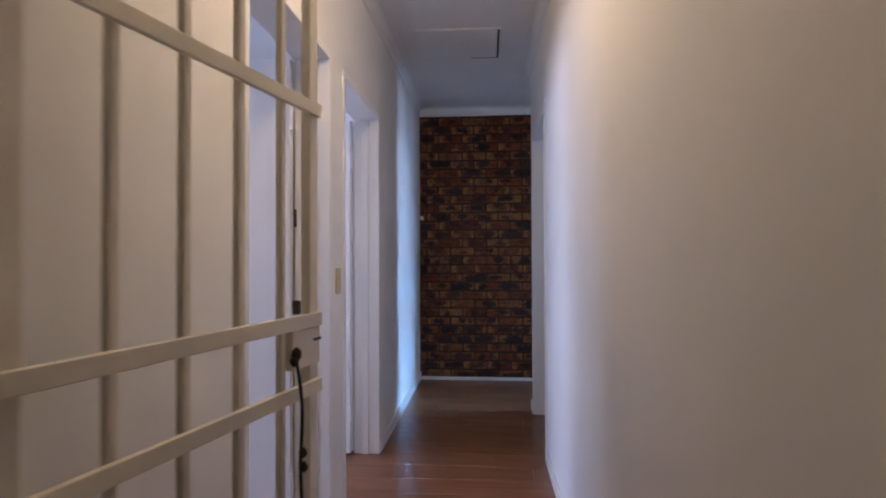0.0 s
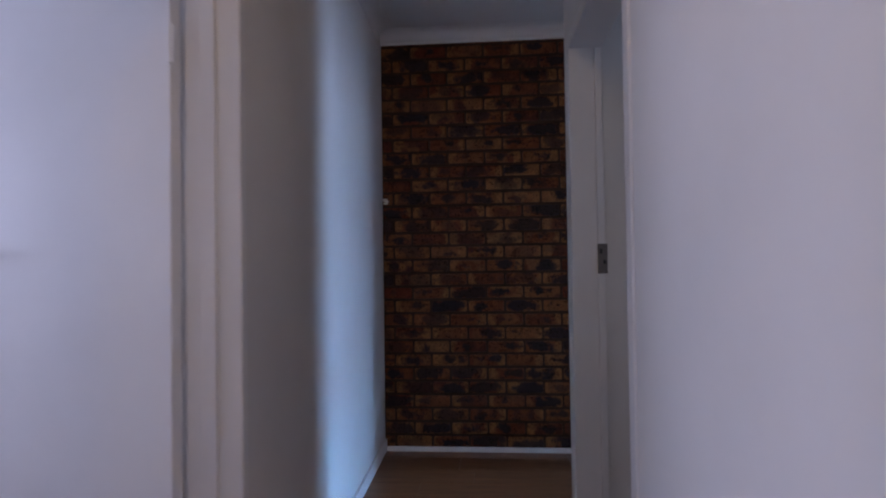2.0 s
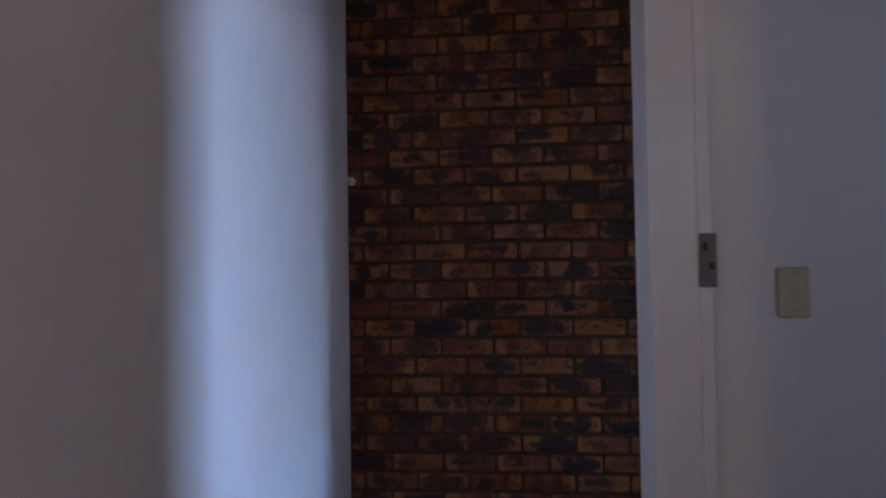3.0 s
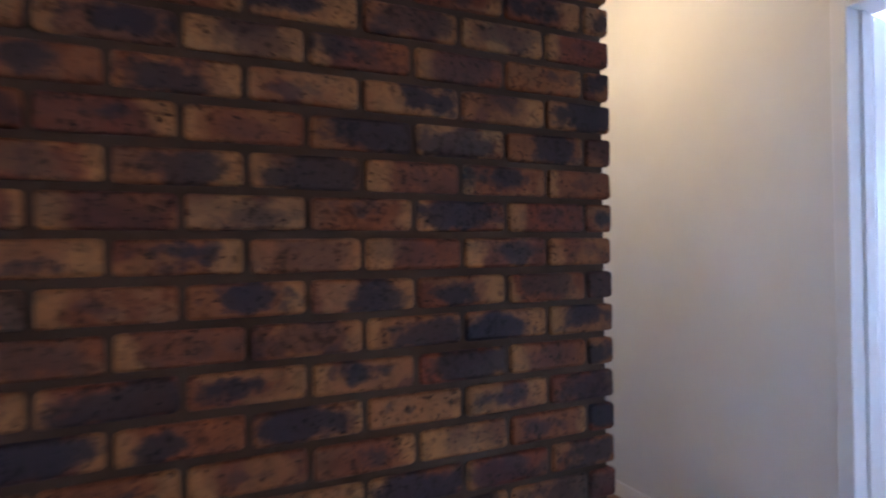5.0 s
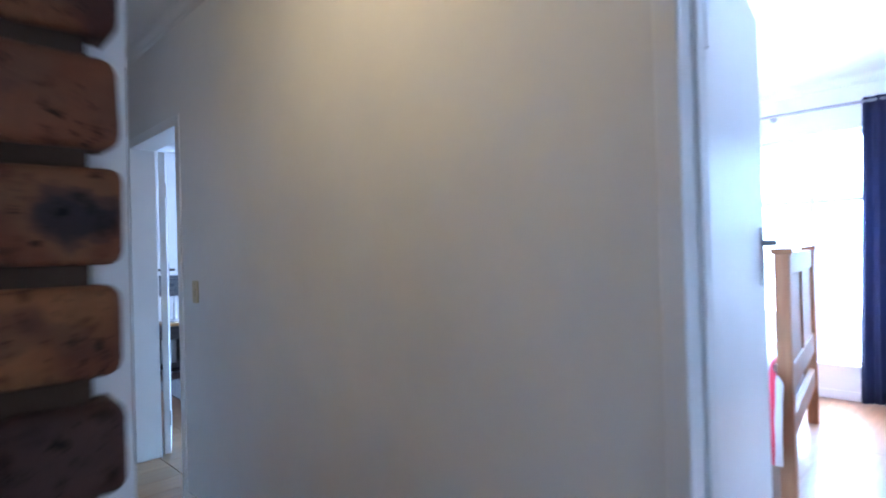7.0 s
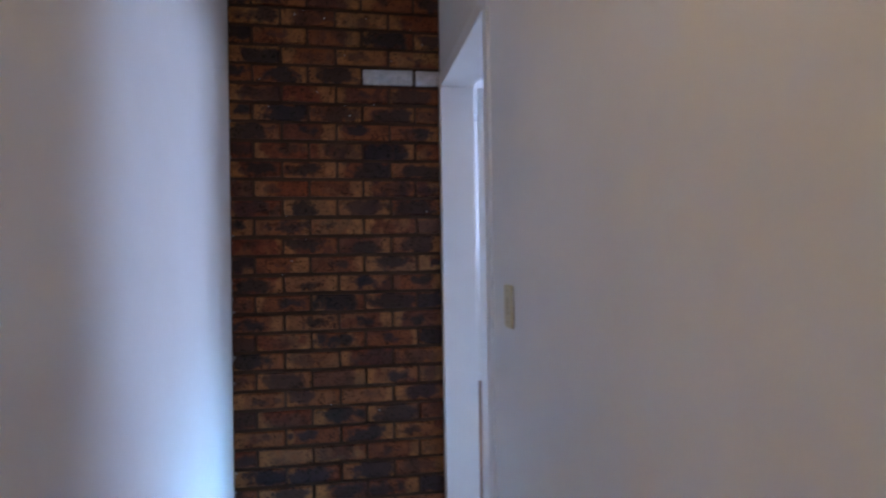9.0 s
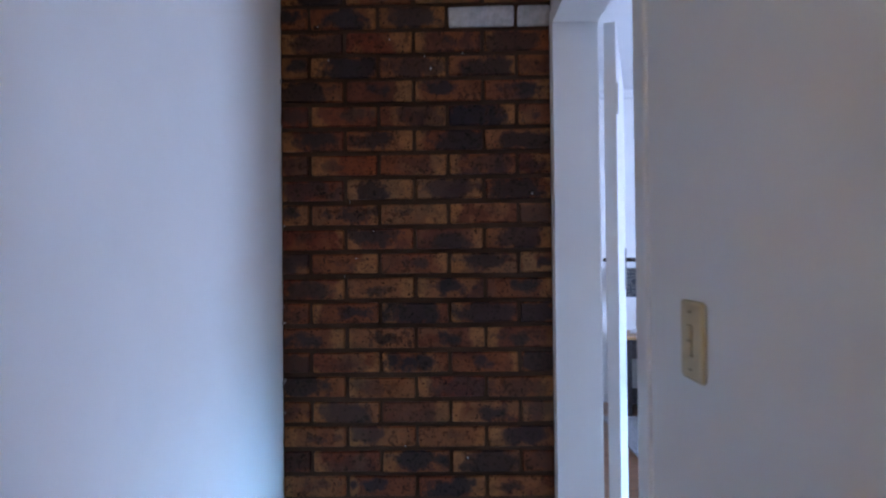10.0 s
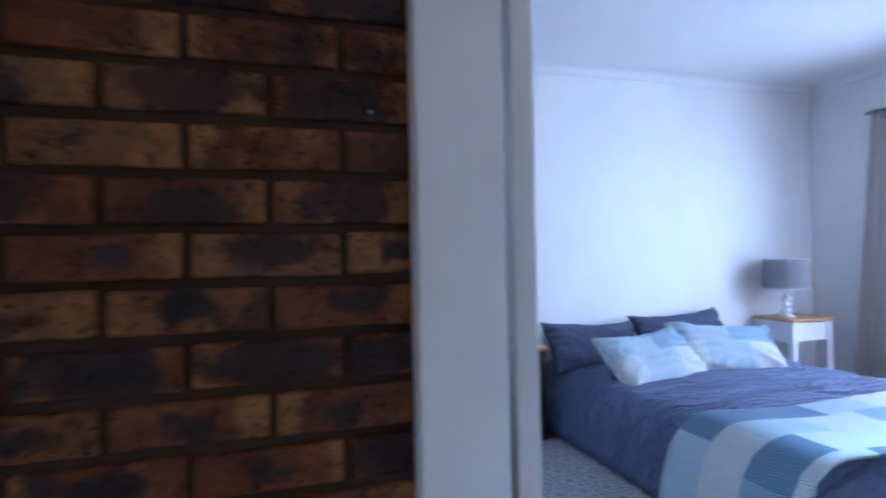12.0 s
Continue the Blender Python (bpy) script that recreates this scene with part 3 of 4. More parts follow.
# ---- hall things ----
def security_gate():
    """A barred steel gate swung open against the left wall; hinge edge at the origin, leaf along +x, seen side at -y."""
    g = base("security_gate", "cream painted steel security gate swung open along the wall", "security gate", pose(0.156, 1.141, 0, 0, 0, 90 - 12.1))
    W, H = 0.67, 2.08
    for nm, a in (("stile", 0.0), ("stile", W - 0.034)):
        part(nm, bbox(a, a + 0.034, 0.0, 0.022, 0.03, H, 0.003), IVORY_PAINT, g)
    for k in range(4):
        a = 0.544 - 0.1305 * k
        part("bar", bbox(a - 0.008, a + 0.008, 0.004, 0.018, 0.06, H - 0.03, 0.002), IVORY_PAINT, g)
    for z in (0.06, 0.45, 0.92, 1.063, 1.517, H - 0.02):
        part("rail", bbox(0.0, W, -0.012, -0.001, z - 0.0145, z + 0.0145, 0.002), IVORY_PAINT, g)
    lock = part("lock_box", bbox(W - 0.108, W - 0.001, -0.006, 0.03, 0.967, 1.0475, 0.003), IVORY_PAINT, g, "welded cream steel lock box")
    # keyhole slit: a black block painted as the shade within
    bm = bmesh.new()
    box(bm, W - 0.03, W + 0.0015, -0.0075, -0.005, 1.017, 1.023)
    part("keyhole", bm, HOLE_DARK, lock)
    part("bolt", bbox(W - 0.088, W - 0.076, -0.006, 0.010, 1.079, 1.108, 0.003), BROWN, g, "bronze slide bolt")
    for z in (0.3, 1.8):
        bm = bmesh.new()
        tube(bm, (-0.012, 0.015, z - 0.05), (-0.012, 0.015, z + 0.05), 0.011, n=12)
        part("hinge", bm, IVORY_PAINT, g)
    part("frame_post", bbox(-0.075, -0.035, -0.005, 0.035, 0.0, CEIL, 0.003), IVORY_PAINT, g, "cream steel post fixed from floor to ceiling")
    return g


gate = security_gate()

cord = base("cord", "thin black knotted cord hanging from the gate lock", "cord", gate.matrix_world.copy())
bm = bmesh.new()
pts = []
for k in range(25):
    u = k / 24
    pts.append((0.545 + 0.007 * math.sin(u * 5.0) + 0.044 * u, -0.022 - 0.005 * math.sin(u * 9), 1.0 - 0.46 * u))
cord_tube(bm, pts, 0.0038)
part("strand", bm, CORD, cord, smooth=True)
for kx, kz, kr in ((0.545, 1.005, 0.011), (0.537, 0.993, 0.009), (0.570, 0.805, 0.008), (0.572, 0.775, 0.009)):
    bm = bmesh.new()
    bmesh.ops.create_icosphere(bm, subdivisions=2, radius=kr, matrix=Matrix.Translation((kx, -0.024, kz)) @ Matrix.Diagonal((1, 0.9, 1.2, 1)))
    for v in bm.verts:
        v.co += v.normal * 0.002 * math.sin(v.co.z * 900 + v.co.x * 500)
    part("knot", bm, CORD, cord, smooth=True)


def light_switch(name, label, m, rockers=1, w=0.07, h=0.115):
    """Plate in the xz plane facing -y."""
    s = base(name, label, "light switch", m)
    part("plate", bbox(-w / 2, w / 2, -0.009, 0.0, -h / 2, h / 2, 0.006, 3), IVORY, s)
    # darker strip painted as the shade around the rockers
    part("surround", bbox(-0.0080, 0.0080, -0.0100, -0.0085, 0.0012 - 0.012 * rockers, -0.0012 + 0.012 * rockers, 0.0005), IVORY_SHADED, s)
    for k in range(rockers):
        z = (k - (rockers - 1) / 2) * 0.024
        bm = bmesh.new()
        v = box(bm, -0.007, 0.007, -0.0128, -0.0098, z - 0.0095, z + 0.0095)
        for q in v:
            if q.co.y < -0.011 and q.co.z > z:
                q.co.y += 0.0025
        bevel(bm, 0.0008, 1)
        part("rocker", bm, IVORY, s)
    # screw slots: raised darker blocks coloured as shaded recesses
    for z in (-h / 2 + 0.016, h / 2 - 0.016):
        bm = bmesh.new()
        box(bm, -0.0055, 0.0055, -0.0096, -0.0085, z - 0.0017, z + 0.0017)
        part("screw_slot", bm, IVORY_SHADED, s)
    return s


light_switch("light_switch", "ivory plastic three-rocker light switch between two doors", pose(0, 3.015, 1.09, 0, 0, 90), 3)
light_switch("light_switch", "yellowed ivory light switch beside the bedroom door", pose(XW, 8.435, 1.14, 0, 0, -90), 2)
light_switch("light_switch", "ivory light switch seen through the bare doorway", pose(1.325, 4.86, 1.125), 1)

bm = bmesh.new()
for px, pz, pr, ph in ((0.016, 1.585, 0.016, 0.75), (0.028, 1.576, 0.011, 0.8), (0.021, 1.563, 0.017, 0.35)):
    bmesh.ops.create_icosphere(bm, subdivisions=3, radius=pr, matrix=Matrix.Translation((px, D1 - 0.0135, pz)) @ Matrix.Diagonal((1.15, 0.35, ph, 1)))
for v in bm.verts:
    v.co += v.normal * 0.005 * noise.noise(v.co * 95)
tagged(part("plaster_scrap", bm, WHITE_CLOTH), "ragged scrap of white plaster stuck to the brick", "plaster scrap")


# ---- children's bedroom ----
def pine_bed():
    """Headboard along +x at the origin, bed running off to +y."""
    b = base("pine_bed", "honey pine bed with panelled headboard, striped bedding", "bed", pose(4.70, 6.26, 0, 0, 0, 7.5))
    W, H = 1.62, 1.25
    for a in (0.0, W - 0.085):
        p = part("post", bbox(a, a + 0.085, 0.0, 0.07, 0, H, 0.006), PINE, b)
        part("post_cap", bbox(a - 0.010, a + 0.095, -0.012, 0.082, H, H + 0.03, 0.008, 3), PINE, p)
    part("top_rail", bbox(0.085, W - 0.085, 0.012, 0.05, H - 0.12, H + 0.005, 0.006), PINE, b)
    part("mid_rail", bbox(0.085, W - 0.085, 0.012, 0.05, 0.52, 0.66, 0.005), PINE, b)
    part("low_rail", bbox(0.085, W - 0.085, 0.012, 0.05, 0.28, 0.40, 0.005), PINE, b)
    n = 2
    pw = (W - 0.17) / n
    for k in range(n):
        a = 0.085 + k * pw
        part("panel", bbox(a + 0.02, a + pw - 0.02, 0.024, 0.038, 0.66, H - 0.12, 0.004), PINE, b)
    for k in range(1, n):
        a = 0.085 + k * pw
        part("muntin", bbox(a - 0.03, a + 0.03, 0.014, 0.05, 0.66, H - 0.12, 0.004), PINE, b)
    for a in (0.01, W - 0.045):
        part("side_rail", bbox(a, a + 0.035, 0.07, 1.86, 0.26, 0.40, 0.005), PINE, b)
    for a in (0.0, W - 0.085):
        part("foot_post", bbox(a, a + 0.085, 1.86, 1.93, 0, 0.6, 0.006), PINE, b)
    part("foot_rail", bbox(0.085, W - 0.085, 1.87, 1.92, 0.2, 0.55, 0.006), PINE, b)
    return b


bed_child = pine_bed()
BCM = bed_child.matrix_world.copy()


def soft_box(x0, x1, y0, y1, z0, z1, r, seed, amp=0.008, cuts=14):
    """A padded block with rounded edges and slightly uneven faces."""
    bm = bmesh.new()
    box(bm, x0, x1, y0, y1, z0, z1)
    bmesh.ops.subdivide_edges(bm, edges=list(bm.edges), cuts=cuts, use_grid_fill=True)
    cx, cy, cz = (x0 + x1) / 2, (y0 + y1) / 2, (z0 + z1) / 2
    hx, hy, hz = (x1 - x0) / 2, (y1 - y0) / 2, (z1 - z0) / 2
    for v in bm.verts:
        p = Vector((v.co.x - cx, v.co.y - cy, v.co.z - cz))
        core = Vector((max(-hx + r, min(hx - r, p.x)), max(-hy + r, min(hy - r, p.y)), max(-hz + r, min(hz - r, p.z))))
        d = p - core
        if d.length > 1e-6:
            p = core + d.normalized() * r
        q = Vector((cx, cy, cz)) + p
        v.co = q + Vector((0, 0, amp * noise.noise(q * 4 + Vector((seed, 0, 0))) + amp * 0.6 * noise.noise(q * 11)))
    return bm


m_ob = tagged(part("mattress", soft_box(0.05, 1.57, 0.075, 1.85, 0.30, 0.42, 0.05, 1), MATTRESS, smooth=True), "white mattress lying in the pine bed", "mattress")
m_ob.matrix_world = BCM

# striped duvet: cloth over the mattress, hanging down the side nearest the door
STRIPE, sn, sl, sb = material("red_white_stripe", 0.9)
tc = sn.new("ShaderNodeTexCoord")
sepn = sn.new("ShaderNodeSeparateXYZ")
sl.new(tc.outputs["Object"], sepn.inputs[0])
wob = noise_node(sn, sl, 3, 2, 0.5, tc.outputs["Object"])
ma = sn.new("ShaderNodeMath")
ma.operation = "MULTIPLY_ADD"
ma.inputs[1].default_value = 0.03
sl.new(wob.outputs[0], ma.inputs[0])
sl.new(sepn.outputs[1], ma.inputs[2])
mb = sn.new("ShaderNodeMath")
mb.operation = "MULTIPLY"
mb.inputs[1].default_value = 13.0
sl.new(ma.outputs[0], mb.inputs[0])
mc = sn.new("ShaderNodeMath")
mc.operation = "FRACT"
sl.new(mb.outputs[0], mc.inputs[0])
rr = ramp(sn, [(0.0, (0.55, 0.03, 0.06)), (0.46, (0.58, 0.035, 0.07)), (0.5, (0.78, 0.76, 0.76)), (0.97, (0.8, 0.78, 0.78))])
sl.new(mc.outputs[0], rr.inputs[0])
sl.new(rr.outputs[0], sb.inputs["Base Color"])
wv = noise_node(sn, sl, 120, 2, 0.5, tc.outputs["Object"])
bump(sn, sl, wv.outputs[0], sb, 0.1)


def draped(width_pts, y0, y1, rows, thick, seed, amp=0.012, wave=0.0, lap=0.0, sink=0.0):
    """Cloth laid along a section of (x, z) points, from y0 to y1, with soft folds and real thickness."""
    bm = bmesh.new()
    grid = []
    for j in range(rows + 1):
        y = y0 + (y1 - y0) * j / rows
        line = []
        for i, (x, z) in enumerate(width_pts):
            k = noise.noise(Vector((x * 3 + seed, y * 3, z * 3))) * amp + noise.noise(Vector((x * 9 + seed, y * 9, z * 5))) * amp * 0.4
            dx = wave * math.sin(y * 14 + seed) * (1 if i < 4 else 0)
            z = 0.25 + (z - 0.25) * (1 - sink / 0.435 * min(1.0, max(0.0, (y - 0.14) / 0.32)))
            yy = y - lap * (1 - j / rows) ** 3 * (1 if x < -0.02 else 0)
            line.append(bm.verts.new((x + (k if i < 4 else 0) - abs(dx), yy, z + (k if i >= 4 else 0))))
        grid.append(line)
    for a, c in zip(grid, grid[1:]):
        for i in range(len(a) - 1):
            bm.faces.new((a[i], a[i + 1], c[i + 1], c[i]))
    bmesh.ops.recalc_face_normals(bm, faces=bm.faces)
    bmesh.ops.solidify(bm, geom=list(bm.faces), thickness=thick)
    return bm


sec = [(-0.19, 0.25), (-0.18, 0.40), (-0.15, 0.52), (-0.09, 0.63), (0.02, 0.68)] + [(0.1 * k, 0.685 + 0.015 * math.sin(k * 1.1)) for k in range(1, 16)] + [(1.6, 0.62), (1.63, 0.5)]
dv = tagged(part("duvet", draped(sec, 0.095, 1.8, 30, 0.03, 3, 0.014, 0.012, 0.06, 0.22), STRIPE, smooth=True), "red and white striped duvet hanging over the bed side", "duvet")
dv.matrix_world = BCM
tq = tagged(part("throw_blanket", draped([(-0.215, 0.53), (-0.195, 0.585), (-0.15, 0.645), (-0.085, 0.70), (0.03, 0.74)] + [(0.08 * k, 0.745 + 0.02 * math.sin(k * 2)) for k in range(1, 8)], 0.22, 0.9, 14, 0.03, 9, 0.02, 0.01, 0.0, 0.24), TEAL, smooth=True), "bright teal blanket folded over the striped duvet", "blanket")
tq.matrix_world = BCM
# patterned pillow seen under the headboard
PATTERN, pn, pl_, pb = material("leaf_print", 0.9)
ptc = pn.new("ShaderNodeTexCoord")
vor = pn.new("ShaderNodeTexVoronoi")
vor.inputs["Scale"].default_value = 11
pl_.new(ptc.outputs["Object"], vor.inputs["Vector"])
pr = ramp(pn, [(0.0, (0.02, 0.12, 0.16)), (0.36, (0.03, 0.2, 0.2)), (0.42, (0.75, 0.77, 0.76)), (1.0, (0.78, 0.78, 0.76))])
pl_.new(vor.outputs["Distance"], pr.inputs[0])
pl_.new(pr.outputs[0], pb.inputs["Base Color"])
bb = tagged(part("pillow", soft_box(0.12, 1.5, 0.06, 0.20, 0.405, 0.515, 0.045, 5, 0.01), PATTERN, smooth=True), "white pillow with a dark green leaf print", "pillow")
bb.matrix_world = BCM

rug_t = tagged(part("floor_mat", bbox(3.95, 4.485, 6.31, 7.2, 0.0, 0.012, 0.004), TEAL), "small teal mat on the floor beside the bed", "mat")


def curtain(name, label, mat, x, y0, y1, z0, z1, folds, depth, seed, flare=0.22):
    """A hanging curtain along y with upright folds that open towards the hem, and a rod pocket heading."""
    c = base(name, label, "curtain")
    bm = bmesh.new()
    n, m = folds * 10, 24
    grid = []
    for j in range(m + 1):
        u = j / m
        z = z1 - (z1 - z0) * u
        row = []
        for i in range(n + 1):
            s = i / n
            ph = s * folds * 2 * math.pi + 0.5 * math.sin(s * 7 + seed)
            spread = 1.0 + flare * u
            y = (y0 + y1) / 2 + (s - 0.5) * (y1 - y0) * spread + 0.012 * math.sin(ph * 2) * u
            d = depth * (0.5 + 0.5 * u) * math.sin(ph) + 0.02 * noise.noise(Vector((s * 6, u * 2, seed)))
            row.append(bm.verts.new((x + d, y, z + 0.01 * math.sin(s * 9 + seed) * (u > 0.99))))
        grid.append(row)
    for a, q in zip(grid, grid[1:]):
        for i in range(n):
            bm.faces.new((a[i], a[i + 1], q[i + 1], q[i]))
    bmesh.ops.solidify(bm, geom=list(bm.faces), thickness=0.004)
    part("cloth", bm, mat, c, smooth=True)
    return c


curtain("curtain", "dark navy curtain drawn to the side, reaching the floor", NAVY, KX - 0.12, 5.63, 6.25, 0.03, 2.44, 8, 0.03, 2.0)
rod = base("curtain_rod", "thin grey metal curtain rod above the window", "curtain rod")
bm = bmesh.new()
tube(bm, (KX - 0.12, 5.35, 2.41), (KX - 0.12, 8.2, 2.41), 0.0125, n=14)
part("rod", bm, STEEL, rod, smooth=True)
for y in (5.35,):
    bm = bmesh.new()
    lathe(bm, [(0.004, -0.02), (0.02, -0.012), (0.022, 0.0), (0.018, 0.014), (0.004, 0.022)], (0, 0, 0), 16)
    f = part("finial", bm, STEEL, rod, smooth=True)
    f.matrix_basis = pose(KX - 0.12, y - 0.01, 2.41, 90)
for y in (5.45, 6.9, 8.1):
    bm = bmesh.new()
    tube(bm, (KX - 0.12, y, 2.41), (KX, y, 2.41), 0.007, n=10)
    tube(bm, (KX - 0.008, y, 2.41), (KX, y, 2.41), 0.028, n=16)
    part("bracket", bm, STEEL, rod)
tagged(part("toy_box", bbox(KX + 0.0, KX + 0.07, 6.05, 6.25, 0.293, 0.34, 0.008), GREEN), "small mint green box on the window sill", "box")


# ---- main bedroom ----
def lattice_material(name, ground, line, scale, width, vector_axes=("X", "Y"), soft=0.03, wrap=False):
    """Interlaced ogee lattice from two crossed waves, in real cloth or print colours."""
    m, nodes, links, b = material(name, 0.9)
    tcn = nodes.new("ShaderNodeTexCoord").outputs["UV" if wrap else "Object"]
    sp = nodes.new("ShaderNodeSeparateXYZ")
    links.new(tcn, sp.inputs[0])

    def mth(op, *args):
        n = nodes.new("ShaderNodeMath")
        n.operation = op
        for i, s in enumerate(args):
            if isinstance(s, (int, float)):
                n.inputs[i].default_value = s
            else:
                links.new(s, n.inputs[i])
        return n.outputs[0]
    u = mth("MULTIPLY", sp.outputs[vector_axes[0]], scale)
    v = mth("MULTIPLY", sp.outputs[vector_axes[1]], scale)
    cu, cv = mth("COSINE", u), mth("COSINE", v)
    f = mth("ADD", mth("ADD", cu, cv), mth("MULTIPLY", mth("MULTIPLY", mth("COSINE", mth("MULTIPLY", u, 2.0)), mth("COSINE", mth("MULTIPLY", v, 2.0))), 0.45))
    a = mth("ABSOLUTE", f)
    e = mth("ABSOLUTE", mth("SUBTRACT", a, 1.25))
    near = mth("MINIMUM", a, e)
    r = ramp(nodes, [(width, line), (width + soft, ground)])
    links.new(near, r.inputs[0])
    n2 = noise_node(nodes, links, 160, 2, 0.5, tcn)
    mix = nodes.new("ShaderNodeMix")
    mix.data_type, mix.blend_type = "RGBA", "MULTIPLY"
    mix.inputs["Factor"].default_value = 0.35
    links.new(r.outputs[0], mix.inputs["A"])
    links.new(n2.outputs[0], mix.inputs["B"])
    links.new(mix.outputs["Result"], b.inputs["Base Color"])
    bump(nodes, links, n2.outputs[0], b, 0.5, 0.004)
    return m


RUG = lattice_material("lattice_rug", (0.27, 0.28, 0.30), (0.62, 0.63, 0.64), 46.0, 0.16)
SHADE_L = lattice_material("lattice_shade", (0.27, 0.31, 0.37), (0.82, 0.83, 0.84), 52.0, 0.24, wrap=True)
SHADE_R = lattice_material("speckled_shade", (0.56, 0.57, 0.60), (0.86, 0.86, 0.87), 110.0, 0.30, wrap=True)

tagged(part("rug", bbox(3.42, 6.3, 9.75, 11.9, 0.0, 0.014, 0.006), RUG), "grey rug with a pale lattice pattern under the bed", "rug")


def nightstand(name, label, x0, x1, y0, y1, h, body, top, shelf):
    """Open nightstand with one drawer; front at y0."""
    n = base(name, label, "nightstand", pose(x0, y0, 0))
    w, d = x1 - x0, y1 - y0
    for a, c in ((0, 0), (w - 0.045, 0), (0, d - 0.045), (w - 0.045, d - 0.045)):
        part("leg", bbox(a, a + 0.045, c, c + 0.045, 0, h - 0.025, 0.003), body, n)
    part("top", bbox(-0.015, w + 0.015, -0.015, d + 0.003, h - 0.025, h, 0.004), top, n, "honey oak top")
    for a in (0.008, w - 0.022):
        part("side_panel", bbox(a, a + 0.014, 0.045, d - 0.045, h - 0.19, h - 0.025, 0.001), body, n)
    part("back_panel", bbox(0.045, w - 0.045, d - 0.02, d - 0.008, h - 0.19, h - 0.025, 0.001), body, n)
    dr = part("drawer", bbox(0.048, w - 0.048, 0.004, d - 0.06, h - 0.175, h - 0.032, 0.003), body, n)
    bm = bmesh.new()
    pts = [(w / 2 - 0.055 + 0.11 * k / 10, -0.012 - 0.014 * math.sin(math.pi * k / 10), h - 0.1) for k in range(11)]
    cord_tube(bm, pts, 0.005, 8)
    for q in (pts[0], pts[-1]):
        tube(bm, (q[0], 0.004, q[2]), (q[0], q[1], q[2]), 0.004, n=8)
    if shelf:
        part("pull", bm, CHROME, dr, "curved chrome drawer pull", True)
    if shelf:
        part("shelf", bbox(0.01, w - 0.01, 0.01, d - 0.01, 0.09, 0.13, 0.003), body, n)
        part("divider", bbox(w / 2 - 0.022, w / 2 + 0.022, d - 0.05, d - 0.02, 0.13, h - 0.19, 0.003), body, n)
    return n


nightstand("nightstand", "dark brown nightstand with a honey oak top and one drawer", 3.63, 4.105, 11.93, 12.3, 0.615, DARK_WOOD, OAK_TOP, True)
nightstand("nightstand", "white nightstand with an oak top and one drawer", 6.24, 6.64, 11.95, 12.3, 0.685, WHITE_WOOD, OAK_TOP, False)


def table_lamp(label, x, y, z, h_base, r0, r1, h_shade, shade_mat, turned):
    l = base("table_lamp", label, "table lamp", pose(x, y, z))
    bm = bmesh.new()
    if turned:
        prof = [(0.06, 0.0), (0.065, 0.008), (0.06, 0.02), (0.022, 0.032), (0.018, 0.05), (0.024, 0.08), (0.017, 0.11), (0.021, 0.16), (0.014, 0.19), (0.022, 0.205), (0.013, 0.22), (0.012, h_base)]
        lathe(bm, prof, (0, 0, 0), 24)
    else:
        prof = [(0.055, 0.0), (0.055, 0.016), (0.02, 0.02)]
        for k in range(4):
            zz = 0.022 + k * 0.05
            prof += [(0.018, zz), (0.036, zz + 0.012), (0.036, zz + 0.036), (0.018, zz + 0.048)]
        prof += [(0.012, h_base)]
        lathe(bm, prof, (0, 0, 0), 24)
    part("stem", bm, WHITE_WOOD, l, "white turned lamp base", True)
    bm = bmesh.new()
    uvl = bm.loops.layers.uv.new("UVMap")
    n = 48
    z0, z1 = h_base - 0.02, h_base - 0.02 + h_shade
    lo = [bm.verts.new((r0 * math.cos(2 * math.pi * i / n), r0 * math.sin(2 * math.pi * i / n), z0)) for i in range(n)]
    hi = [bm.verts.new((r1 * math.cos(2 * math.pi * i / n), r1 * math.sin(2 * math.pi * i / n), z1)) for i in range(n)]
    for i in range(n):
        f = bm.faces.new((lo[i], lo[(i + 1) % n], hi[(i + 1) % n], hi[i]))
        for lp, (uu, vv) in zip(f.loops, ((i, z0), (i + 1, z0), (i + 1, z1), (i, z1))):
            lp[uvl].uv = (uu / n * 2 * math.pi * r0, vv)
    bmesh.ops.solidify(bm, geom=list(bm.faces), thickness=0.002)
    sh = part("shade", bm, shade_mat, l, "patterned drum shade", True)
    for zz, r in ((z0, r0), (z1, r1)):
        bm = bmesh.new()
        ring = [(math.cos(2 * math.pi * k / 32) * (r + 0.001), math.sin(2 * math.pi * k / 32) * (r + 0.001), zz) for k in range(33)]
        cord_tube(bm, ring, 0.003, 6)
        part("trim", bm, WHITE_CLOTH, sh)
    return l


table_lamp("table lamp with a white turned base and blue-grey lattice shade", 3.79, 12.12, 0.615, 0.32, 0.157, 0.157, 0.23, SHADE_L, True)
table_lamp("table lamp with a glass bubble stem and grey speckled drum shade", 6.355, 12.1, 0.685, 0.255, 0.165, 0.16, 0.235, SHADE_R, False)

bm = bmesh.new()
cord_tube(bm, [(3.95 + 0.012 * math.sin(k * 0.5) + 0.11 * (k / 20) ** 2.2, 12.32 - 0.06 * (k / 20), 0.58 - 0.44 * (k / 20) ** 0.9) for k in range(21)], 0.004)
tagged(part("lamp_cable", bm, WHITE_CLOTH, smooth=True), "thin white lamp cable hanging behind the nightstand", "cable")

# double bed: base with valance, duvet, pillows, cushions and throw
BX0, BX1, BY0, BY1 = 4.215, 5.92, 10.2, 12.3
bed = base("double_bed", "low double bed with a dark blue fitted valance", "bed", pose(BX0, BY0, 0))
